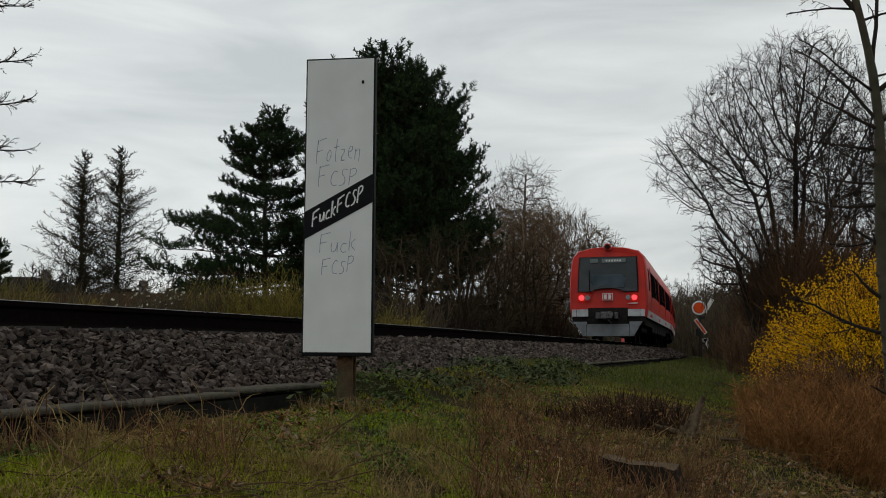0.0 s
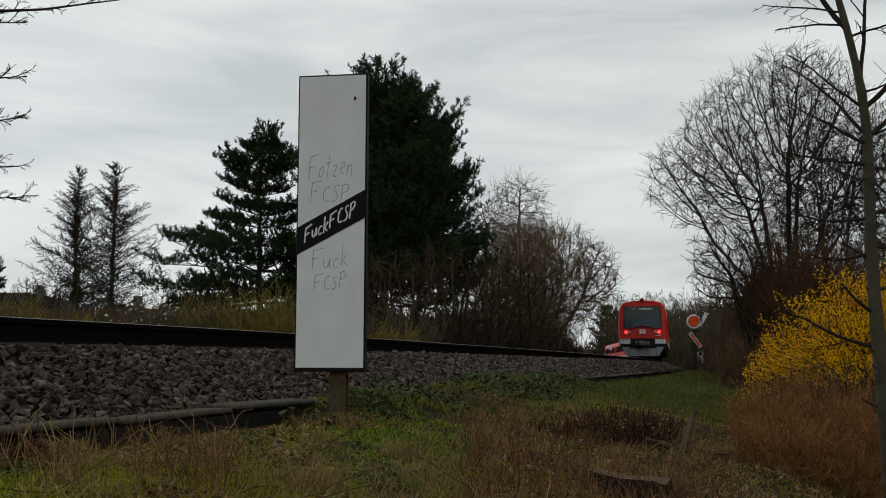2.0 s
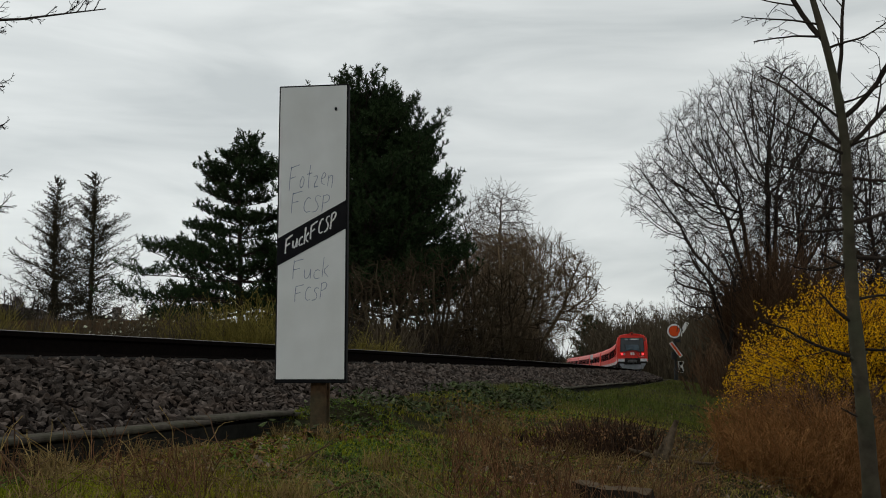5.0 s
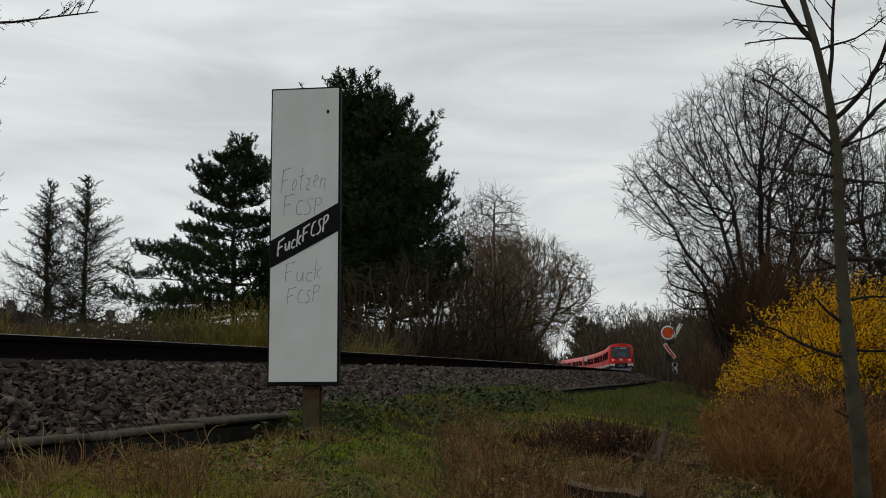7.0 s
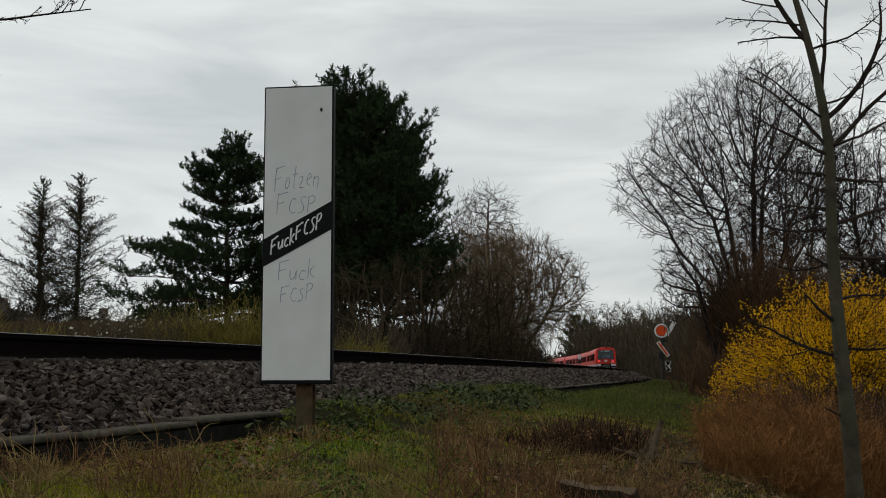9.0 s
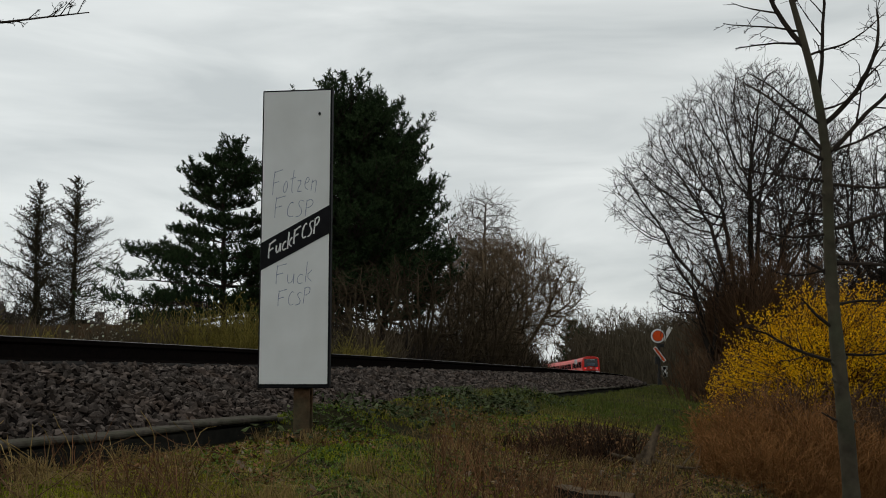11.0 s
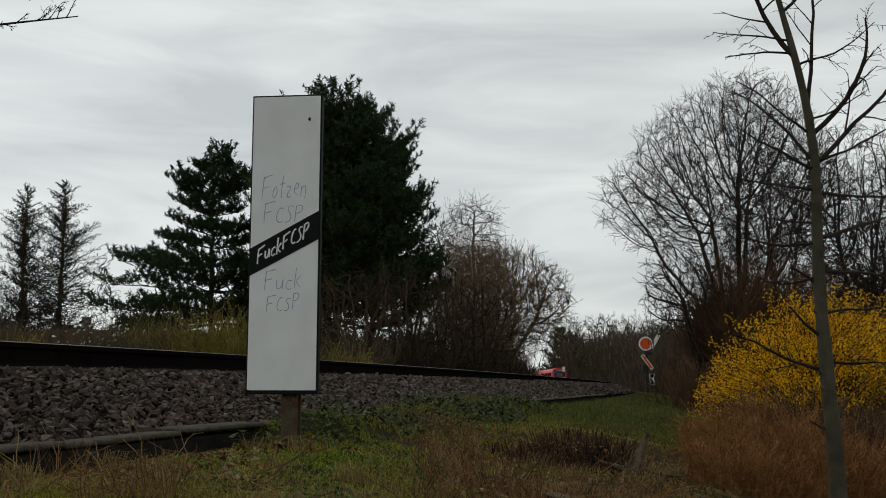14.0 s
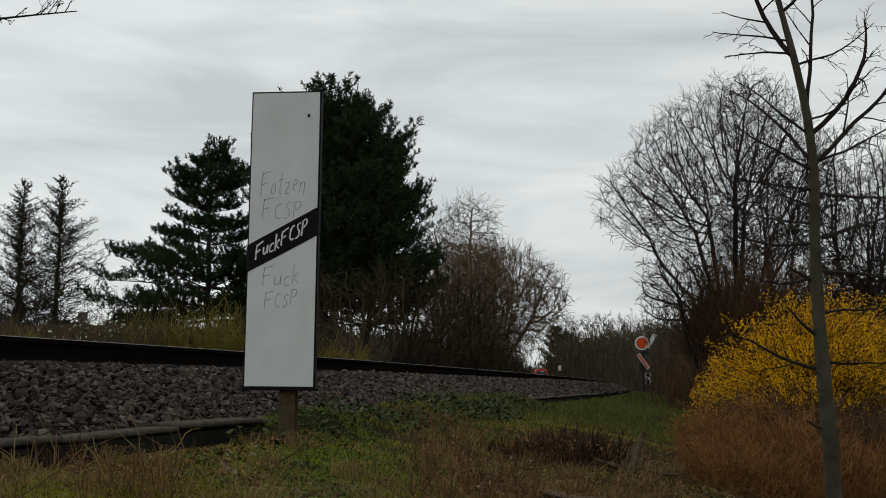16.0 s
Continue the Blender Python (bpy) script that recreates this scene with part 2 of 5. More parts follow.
def rod(bm, p, q, r0, r1=None, n=8):
    """A tapered rod from p to q."""
    p, q = Vector(p), Vector(q)
    d = q - p
    r = bmesh.ops.create_cone(bm, cap_ends=True, segments=n, radius1=r0, radius2=r0 if r1 is None else r1, depth=d.length)
    m = Matrix.Translation((p + q) / 2) @ d.to_track_quat("Z", "Y").to_matrix().to_4x4()
    bmesh.ops.transform(bm, matrix=m, verts=r["verts"])
    return bm


def plate(bm, pts, y0, y1):
    """A plate: an outline in x and z, from y0 to y1 deep."""
    a = [bm.verts.new((x, y0, z)) for x, z in pts]
    b = [bm.verts.new((x, y1, z)) for x, z in pts]
    n = len(pts)
    bm.faces.new(a)
    bm.faces.new(b[::-1])
    for i in range(n):
        bm.faces.new((a[i], b[i], b[(i + 1) % n], a[(i + 1) % n]))
    bmesh.ops.recalc_face_normals(bm, faces=bm.faces)
    return bm


# ---- the line of the track ----
def centre(y):
    u = y - 37.4
    return 6.02 + 0.28 * u - 0.0007 * u * u


def lean(y):
    return 0.28 - 0.0014 * (y - 37.4)


def rail_z(y):
    u = max(0.0, y - 8.0)
    return 0.26 - 0.006 * u * u / (u + 4.0)


def on_track(y, d, z=0.0):
    """The place d metres to the right of the track's middle line, z over the rails."""
    s = lean(y)
    n = math.hypot(1, s)
    return (centre(y) + d / n, y - d * s / n, rail_z(y) + z)


def fbm(x, y, s):
    return noise.noise((x * s, y * s, 3.7))


PROFILE = ((-400, 0.8), (-60, 0.6), (-14, 0.1), (-6, -0.35), (-3.2, -0.62), (2.55, -0.64), (3.2, -0.68), (4.2, -0.84), (5.2, -1.02), (6.2, -1.40), (10, -1.85), (30, -1.9), (400, -1.6))


def ground_z(x, y):
    yc = min(max(y, -30.0), 250.0)
    d = (x - centre(yc)) / math.hypot(1, lean(yc))
    d = min(max(d, -399.0), 399.0)
    for (d0, z0), (d1, z1) in zip(PROFILE, PROFILE[1:]):
        if d <= d1:
            z = z0 + (z1 - z0) * (d - d0) / (d1 - d0)
            break
    z += rail_z(yc)
    if 2.26 < d < 3.1:
        along = min(1.0, max(0.0, (yc - 6.0) / 0.9)) * min(1.0, max(0.0, (15.5 - yc) / 2.0)) * (1.0 - 0.75 * math.exp(-((yc - 8.0) / 0.45) ** 2))
        across = min(1.0, (d - 2.26) / 0.12) * min(1.0, (3.1 - d) / 0.45)
        z += 0.16 * along * across
    if d > 2.9:
        k = min(1.0, (d - 2.9) / 0.8)
        z += k * (0.05 * fbm(x, y, 0.9) + 0.02 * fbm(x, y, 3.5))
    elif d < -4:
        z += 0.15 * fbm(x, y, 0.15)
    return z


def sweep(profile, ys):
    """Vertices and faces of a profile (d, z) carried along the track."""
    vs, fs, n = [], [], len(profile)
    for y in ys:
        vs += [on_track(y, d, z) for d, z in profile]
    for i in range(len(ys) - 1):
        for j in range(n - 1):
            a = i * n + j
            fs.append((a, a + 1, a + n + 1, a + n))
    return vs, fs


# ---- ground ----
def axis(lo, f0, f1, hi, fine, ratio):
    mid = list(np.arange(f0, f1, fine))
    up, s, v = [], fine, f1
    while v < hi:
        up.append(v)
        s *= ratio
        v += s
    dn, s, v = [], fine, f0
    while v > lo:
        s *= ratio
        v -= s
        dn.append(v)
    return dn[::-1] + mid + up + [hi]


def ground():
    xs = axis(-2500, -4.0, 7.0, 2500, 0.14, 1.13)
    ys = axis(-600, 2.0, 16.0, 3500, 0.14, 1.09)
    vs = [(x, y, ground_z(x, y)) for y in ys for x in xs]
    n = len(xs)
    fs = [(j * n + i, j * n + i + 1, (j + 1) * n + i + 1, (j + 1) * n + i) for j in range(len(ys) - 1) for i in range(n - 1)]
    tagged(part("ground", (vs, fs), M_SOIL, smooth=True), "rough grassy embankment soil beside the railway track", "ground", kind="structure")


STATIONS = [-14 + 0.5 * i for i in range(100)] + [36 + 2.0 * i for i in range(172)]


def track():
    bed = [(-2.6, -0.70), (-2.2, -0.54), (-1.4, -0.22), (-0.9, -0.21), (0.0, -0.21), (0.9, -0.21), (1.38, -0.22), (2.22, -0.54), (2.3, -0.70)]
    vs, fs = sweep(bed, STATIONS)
    # near-black sheet, stands in for the shade between the loose stones
    tagged(part("track_bed", (vs, fs), M_BEDSHADE), "crushed stone bed under the rails, toned near black as shade between stones", "ballast", kind="structure")
    rail = [(-0.036, -0.004), (-0.034, -0.035), (-0.012, -0.05), (-0.009, -0.13), (-0.07, -0.15), (-0.075, -0.165), (0.075, -0.165), (0.07, -0.15), (0.009, -0.13), (0.012, -0.05), (0.034, -0.035), (0.036, -0.004)]
    top = [(-0.036, -0.004), (-0.028, 0.0), (0.028, 0.0), (0.036, -0.004)]
    for side, lab in ((0.755, "dark rusty steel rail on the ballast"), (-0.755, "dark rusty steel rail on the ballast")):
        e = thing("rail", Matrix(), lab, "rail", "rails of the track")
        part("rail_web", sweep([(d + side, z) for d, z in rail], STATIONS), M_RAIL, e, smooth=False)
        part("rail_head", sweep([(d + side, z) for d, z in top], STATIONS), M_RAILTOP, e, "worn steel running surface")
    sl = boxed(-1.3, 1.3, -0.13, 0.13, -0.2, 0.0, bevel=0.02)
    first = tagged(part("sleeper", sl, M_SLEEPER), "grey concrete sleeper sunk in the ballast", "sleeper", "sleepers under the rails")
    y, k = -10.0, 0
    while y < 70:
        c = on_track(y, 0, -0.165)
        m = pose(*c, rz=-math.degrees(math.atan(lean(y))))
        if k:
            copy_thing(first, m)
        else:
            first.matrix_world = m
        y += 0.62
        k += 1


def cover_slabs():
    body = thing("cable_trough", Matrix(), "weathered concrete cable trough along the ballast, partly overgrown", "cable trough", kind="structure")
    ys = [0.5 + 0.5 * i for i in range(60)]
    # the side's dark tone paints the shadow below the slab edge
    part("trough_body", sweep([(2.24, -0.9), (2.24, -0.562), (2.415, -0.562), (2.415, -0.9)], ys), M_TROUGHSHADE, body, "concrete side, coloured dark as the shadow under the slabs")
    slab = boxed(-0.10, 0.10, -0.492, 0.492, 0.004, 0.03, bevel=0.008)
    rng = random.Random(5)
    first = None
    y = 1.0
    while y < 30:
        c = on_track(y, 2.34 + rng.uniform(-0.012, 0.012), -0.545 + rng.uniform(-0.012, 0.008))
        m = pose(*c, rx=rng.uniform(-0.6, 0.6), ry=rng.uniform(-1.5, 1.5), rz=-math.degrees(math.atan(lean(y))) + rng.uniform(-0.6, 0.6))
        if first is None:
            first = part("slab", slab, M_SLAB, body)
            ob = first
        else:
            ob = new("slab", first.data)
            ob.parent = body
        ob.matrix_world = m
        y += 1.0 / math.hypot(1, lean(y))


ground()
track()
cover_slabs()


# ---- the beacon board ----
PEN = {
    "F": ".1 0 .04 .5 .05 1;0 .93 .35 1 .7 1.04;.05 .5 .5 .56",
    "u": "0 .5 .02 .12 .2 0 .4 .14 .44 .5;.44 .5 .48 0",
    "c": ".45 .48 .2 .55 .02 .28 .18 .02 .48 .08",
    "k": ".05 0 .02 .95;.42 .55 .06 .3 .48 0",
    "C": ".5 .85 .25 .95 .03 .5 .2 .05 .55 .1",
    "S": ".5 .82 .2 .92 .08 .68 .42 .42 .38 .1 .02 .05",
    "P": ".06 0 .05 .95;.0 .9 .4 1 .55 .72 .3 .5 .06 .5",
    "o": ".2 .5 .02 .25 .18 0 .4 .2 .36 .45 .2 .5",
    "t": ".2 .9 .18 .1 .32 0;0 .55 .42 .6",
    "z": "0 .48 .42 .5 .02 .02 .45 .04",
    "e": ".04 .25 .42 .32 .3 .52 .08 .42 .06 .1 .4 .02",
    "n": ".05 0 .06 .48;.06 .35 .3 .5 .42 .35 .4 -.1",
}


def writing(name, text, height, width, x0, z0, slope, pen, material, parent, label, jit, lift):
    """Letters drawn stroke by stroke with a broad or fine pen, uneven as by hand."""
    rng = random.Random(jit)
    x = x0
    for ch in text:
        w = Wood(jit)
        hgt = height * rng.uniform(0.88, 1.12)
        drop = rng.uniform(-0.06, 0.06) * height
        wide = 0
        for stroke in PEN[ch].split(";"):
            q = [float(n) for n in stroke.split()]
            pts = []
            for u, v in zip(q[::2], q[1::2]):
                wide = max(wide, u)
                xx = x + u * width + 0.12 * v * hgt
                pts.append(Vector((xx, 0, z0 + drop + v * hgt + (xx - x0) * slope)))
            # round the corners once
            fine = [pts[0]]
            for a, b in zip(pts, pts[1:]):
                fine += [a.lerp(b, 0.3), a.lerp(b, 0.7)]
            fine.append(pts[-1])
            for a, b in zip(fine, fine[1:]):
                w.tube([a, b], pen * rng.uniform(0.75, 1.1), pen * rng.uniform(0.75, 1.1), 5)
        x += (wide + 0.16) * width
        part(name, ([(vx, lift + 0.22 * vy, vz) for vx, vy, vz in w.vs], w.fs), material, parent, label)


def beacon():
    # local frame: x along the board, y away from the viewer, z up from the board's lower edge
    e = thing("beacon_board", pose(-0.613, 5.975, -0.078, 0, 0.3, -9), "tall white scrawled railway beacon board with one black diagonal stripe", "railway sign")
    W, H = 0.430, 1.795
    part("frame", boxed(-W / 2, W / 2, 0.0, 0.05, 0, H, bevel=0.004), M_BLACK, e, "black enamelled edge and back")
    face = boxed(-W / 2 + 0.010, W / 2 - 0.010, -0.004, 0.004, 0.024, H - 0.011)
    part("face", face, M_BOARD, e, "white enamel face, slightly grimy")
    a, b = -W / 2 + 0.006, W / 2 - 0.006
    part("stripe", plate(bmesh.new(), [(a, 0.386 * H), (b, 0.508 * H), (b, 0.603 * H), (a, 0.478 * H)], -0.0065, -0.003), M_BLACK, e, "black diagonal stripe")
    part("bolt", plate(bmesh.new(), [(0.140 + 0.008 * math.cos(i), H - 0.155 + 0.012 * math.sin(i)) for i in np.linspace(0, 5.4, 7)], -0.009, -0.003), M_BLACK, e, "black bolt hole")
    bm = bmesh.new()
    box(bm, -0.010, 0.086, 0.052, 0.062, -0.55, 1.2, bevel=0.002)
    box(bm, -0.010, 0.086, 0.128, 0.138, -0.55, 1.2, bevel=0.002)
    box(bm, 0.032, 0.044, 0.06, 0.13, -0.55, 1.2)
    part("post", bm, M_POST, e, "weathered brown steel post")
    slope = 0.124 * H / (b - a)
    writing("stripe_letter", "FuckFCSP", 0.092, 0.055, -0.165, 0.425 * H, slope, 0.0052, M_PENWHITE, e, "white scrawled marker letter", 3, -0.0074)
    for text, x, z, h, wd, j in (("Fotzen", -0.150, 1.155, 0.155, 0.075, 4), ("FCSP", -0.135, 1.005, 0.115, 0.085, 6), ("Fuck", -0.120, 0.605, 0.120, 0.085, 8), ("FCSP", -0.105, 0.480, 0.095, 0.070, 9)):
        writing("scrawled_letter", text, h, wd, x, z, 0.06, 0.0024, M_PENBLUE, e, "faded thin blue marker letter", j, -0.0044)



# ---- the train ----
CAR = 21.6
SECTION = ((1.40, 0.95), (1.44, 1.25), (1.46, 1.75), (1.44, 2.40), (1.40, 2.90), (1.34, 3.20), (1.13, 3.42), (0.62, 3.54), (0.0, 3.58))


def loft(rings):
    """A skin over rings of points, each running from one foot over the roof to the other."""
    vs, fs, n = [], [], len(rings[0])
    for r in rings:
        vs += r
    for i in range(len(rings) - 1):
        for j in range(n - 1):
            a = i * n + j
            fs.append((a, a + 1, a + n + 1, a + n))
    return vs, fs


def ring(y, k=1.0, drop=0.0):
    half = [(x * k, y, z - drop * (z - 0.95) / 2.55) for x, z in SECTION]
    return half + [(-x, yy, z) for x, yy, z in half[-2::-1]]


def side_x(z):
    for (x0, z0), (x1, z1) in zip(SECTION, SECTION[1:]):
        if z <= z1:
            return x0 + (x1 - x0) * (z - z0) / (z1 - z0)
    return 0.0


def side_panel(y0, y1, z0, z1, side, out):
    """A thin panel that follows the bulge of the car's side."""
    zs = np.linspace(z0, z1, 4)
    vs, fs = [], []
    for o in (out, -0.02):
        for y in (y0, y1):
            vs += [(side * (side_x(z) + o), y, z) for z in zs]
    n = len(zs)
    for i in range(n - 1):
        fs.append((i, i + 1, n + i + 1, n + i))
    fs += [tuple(range(n)) + tuple(range(3 * n - 1, 2 * n - 1, -1)), tuple(range(n, 2 * n)) + tuple(range(4 * n - 1, 3 * n - 1, -1)),
           (0, n, 3 * n, 2 * n), (n - 1, 2 * n - 1, 4 * n - 1, 3 * n - 1)]
    return vs, fs


def face_y(z):
    """How far the cab's end leans back at a height."""
    return 0.02 + 0.30 * max(0.0, (z - 1.7) / 1.8) ** 1.3


def face_plate(pts, out, back=0.05):
    """A plate on the sloping cab end."""
    bm = bmesh.new()
    def place(x, z, o):
        return (x, face_y(z) + 0.12 * (abs(x) / 1.4) ** 2.5 - o, z)
    a = [bm.verts.new(place(x, z, out)) for x, z in pts]
    b = [bm.verts.new(place(x, z, -back)) for x, z in pts]
    n = len(pts)
    bm.faces.new(a)
    for i in range(n):
        bm.faces.new((a[i], b[i], b[(i + 1) % n], a[(i + 1) % n]))
    bmesh.ops.recalc_face_normals(bm, faces=bm.faces)
    return bm


def bogie(parent, y):
    bm = bmesh.new()
    box(bm, -1.1, 1.1, y - 1.5, y + 1.5, 0.42, 0.62, bevel=0.04)
    b = part("bogie", bm, M_UNDER, parent, "sooty dark bogie frame")
    for yy in (y - 1.1, y + 1.1):
        bm = bmesh.new()
        for s in (-0.75, 0.75):
            rod(bm, (s - 0.07, yy, 0.42), (s + 0.07, yy, 0.42), 0.42, n=20)
        rod(bm, (-0.7, yy, 0.42), (0.7, yy, 0.42), 0.08)
        part("wheelset", bm, M_UNDER, b)


def carriage(name, label, cab):
    """A carriage whose near end stands at y = 0 and whose length runs along +y."""
    e = thing(name, Matrix(), label, "train carriage", "carriages of the red train")
    if cab:
        rings = [[(x * 0.955, face_y(z) + 0.13 * (abs(x) / 1.4) ** 2.5, z - 0.02) for x, _, z in ring(0)],
                 [(x * 0.985, face_y(z) + 0.10 + 0.13 * (abs(x) / 1.4) ** 2.5, z) for x, _, z in ring(0)]]
        rings += [ring(0.75), ring(3.0), ring(CAR)]
    else:
        rings = [ring(0.0), ring(CAR)]
    vs, fs = loft(rings)
    n = len(rings[0])
    fs.append(tuple(range(n)))
    fs.append(tuple(range(len(vs) - n, len(vs)))[::-1])
    part("body", (vs, fs), M_RED, e, "red painted body shell", smooth=False)
    roof = [[(x, y, z + 0.015) for x, _, z in ring(0)[6:11]] for y in ((1.2 if cab else 0.02), CAR - 0.02)]
    part("roof", loft(roof), M_ROOF, e, "dull dark red roof skin")
    for k in range(5):
        part("roof_vent", boxed(-0.5, 0.5, 2.8 + 3.8 * k, 4.4 + 3.8 * k, 3.5, 3.66, bevel=0.04), M_ROOF, e)
    for s in (1, -1):
        part("sill_band", side_panel(0.5 if cab else 0.02, CAR - 0.05, 0.93, 1.20, s, 0.012), M_TRAINGREY, e, "light grey band along the sill")
        y = 1.15 if cab else 0.6
        if cab:
            part("cab_window", side_panel(0.75, 1.35, 1.95, 2.75, s, 0.008), M_SIDEGLASS, e)
            y = 1.9
        k = 0
        while y < CAR - 1.2:
            if k % 3 == 0:
                d = part("door", side_panel(y, y + 1.35, 1.0, 2.88, s, 0.018), M_RED, e, "red double sliding door")
                for q in (0.12, 0.74):
                    part("door_pane", side_panel(y + q, y + q + 0.5, 1.75, 2.72, s, 0.026), M_SIDEGLASS, d, "dark glass")
                y += 1.65
            else:
                part("window", side_panel(y, y + 1.85, 1.82, 2.74, s, 0.01), M_SIDEGLASS, e, "dark tinted window")
                y += 2.12
            k += 1
        for j in range(6):
            part("skirt_box", boxed(s * 1.05 - 0.25, s * 1.05 + 0.25, 5.2 + 2.0 * j, 6.8 + 2.0 * j, 0.45, 0.93, bevel=0.03), M_UNDER, e)
    part("underframe", boxed(-1.3, 1.3, 0.6, CAR - 0.1, 0.66, 0.96), M_UNDER, e, "black underframe")
    bogie(e, 3.4)
    bogie(e, CAR - 3.4)
    if not cab:
        part("gangway", boxed(-0.7, 0.7, -0.4, 0.02, 0.9, 3.1, bevel=0.05), M_UNDER, e, "black rubber gangway")
        return e
    # the cab's end
    part("gangway", boxed(-0.7, 0.7, CAR, CAR + 0.4, 0.9, 3.1, bevel=0.05), M_UNDER, e, "black rubber gangway")
    hump = [(0.56 * math.cos(a), 1.89 + 0.125 * math.sin(a)) for a in np.linspace(math.pi, 0, 9)]
    screen = [(-1.08, 1.89)] + [(x, z) for x, z in hump] + [(1.08, 1.89), (1.06, 2.6), (1.03, 3.17), (-1.03, 3.17), (-1.06, 2.6)]
    part("windscreen_surround", face_plate([(x * 1.035, 2.53 + (z - 2.53) * 1.035) for x, z in screen], 0.004), M_BLACK, e, "black rubber seal")
    part("windscreen", face_plate(screen, 0.012), M_GLASS, e, "dark slightly reflecting windscreen")
    part("cab_desk", face_plate([(-0.55, 2.06), (0.6, 2.02), (0.66, 2.38), (0.5, 2.52), (-0.6, 2.52)], 0.0145, 0.0), M_CAB, e, "dim grey cab interior behind the glass")
    part("destination_display", face_plate([(-0.22, 2.965), (0.66, 2.965), (0.655, 3.11), (-0.22, 3.11)], 0.016, 0.0), M_DISPLAY, e, "pale destination display")
    part("line_display", face_plate([(-0.66, 2.965), (-0.36, 2.965), (-0.36, 3.11), (-0.655, 3.11)], 0.016, 0.0), M_DISPLAY, e)
    for k in range(6):
        x = -0.07 + 0.10 * k
        part("display_letter", face_plate([(x, 3.0), (x + 0.06, 3.0), (x + 0.06, 3.075), (x, 3.075)], 0.019, 0.0), M_SIGWHITE, e)
    bm = bmesh.new()
    rod(bm, (-0.67, face_y(1.9) - 0.05, 1.9), (-0.68, face_y(2.7) - 0.03, 2.68), 0.014)
    rod(bm, (-0.67, face_y(2.3) - 0.05, 2.3), (-0.55, face_y(2.3) - 0.05, 2.22), 0.012)
    part("wiper", bm, M_BLACK, e)
    for s in (1, -1):
        for x, name2, m2 in ((0.965, "tail_light", M_TAIL), (0.745, "headlight", M_LENS)):
            bm = bmesh.new()
            y = face_y(1.66) + 0.12 * (x / 1.4) ** 2.5
            rod(bm, (s * x, y - 0.03, 1.655), (s * x, y + 0.03, 1.655), 0.098 if m2 is M_TAIL else 0.09, n=20)
            lamp = part(name2, bm, m2, e, "lit red tail light" if m2 is M_TAIL else "clear headlight lens")
        part("lamp_panel", face_plate([(s * q, z) for q, z in ((0.6, 1.78), (1.13, 1.78), (1.13, 1.54), (0.66, 1.54))], 0.006), M_RED, e)
        part("bumper_band", face_plate([(s * q, z) for q, z in ((0.73, 0.965), (1.33, 0.965), (1.335, 1.225), (0.73, 1.225))], 0.05), M_TRAINGREY, e, "light grey bumper band")
        part("bumper_seam", face_plate([(s * q, z) for q, z in ((1.155, 0.965), (1.17, 0.965), (1.17, 1.225), (1.155, 1.225))], 0.053), M_UNDER, e)
    bm = bmesh.new()
    rod(bm, (0, 0.14, 3.545), (0, 0.50, 3.545), 0.135, n=18)
    lamp = part("top_lamp", bm, M_RED, e, "round red housing of the top lamp")
    bm = bmesh.new()
    rod(bm, (0, 0.12, 3.545), (0, 0.15, 3.545), 0.095, n=18)
    part("lens", bm, M_UNDER, lamp)
    part("emblem", face_plate([(-0.19, 1.555), (0.19, 1.555), (0.19, 1.815), (-0.19, 1.815)], 0.012), M_SIGWHITE, e, "white emblem panel")
    part("emblem_field", face_plate([(-0.165, 1.58), (0.165, 1.58), (0.165, 1.79), (-0.165, 1.79)], 0.015), M_RED, e)
    for x in (-0.08, 0.07):
        part("emblem_mark", face_plate([(x - 0.05, 1.60), (x + 0.05, 1.60), (x + 0.06, 1.685), (x + 0.05, 1.77), (x - 0.05, 1.77)], 0.018), M_SIGWHITE, e)
    part("type_bar", face_plate([(0.69, 1.42), (1.06, 1.43), (1.09, 1.47), (0.8, 1.46)], 0.010), M_SIGWHITE, e, "small white lettering bar")
    # coupler in its pocket
    part("coupler_pocket", face_plate([(-0.72, 0.66), (0.72, 0.66), (0.72, 1.28), (-0.72, 1.28)], 0.055), M_UNDER, e, "black coupler recess")
    bm = bmesh.new()
    box(bm, -0.22, 0.18, -0.55, -0.02, 0.84, 1.12, bevel=0.04)
    rod(bm, (0.12, -0.62, 1.0), (0.12, -0.5, 1.0), 0.13, n=16)
    box(bm, -0.42, -0.24, -0.35, -0.02, 0.86, 1.1, bevel=0.02)
    box(bm, 0.26, 0.4, -0.35, -0.02, 0.86, 1.1, bevel=0.02)
    rod(bm, (0.02, -0.4, 0.86), (0.16, -0.42, 0.70), 0.025)
    part("coupler", bm, M_STEEL, e, "dark grey automatic coupler")
    part("dark_band", face_plate([(-1.3, 0.76), (1.3, 0.76), (1.33, 0.97), (-1.33, 0.97)], 0.0, 0.3), M_UNDER, e)
    part("plough", plate(bmesh.new(), [(-1.24, 0.77), (-0.78, 0.77), (-0.78, 0.68), (0.78, 0.68), (0.78, 0.77), (1.24, 0.77), (0.93, 0.24), (-0.93, 0.24)], -0.03, 0.05), M_PLOUGH, e, "grey trapezoid track clearer")
    for x in (-0.78, 0.78):
        part("plough_seam", boxed(x - 0.008, x + 0.008, -0.034, -0.028, 0.25, 0.68), M_UNDER, e)
    return e


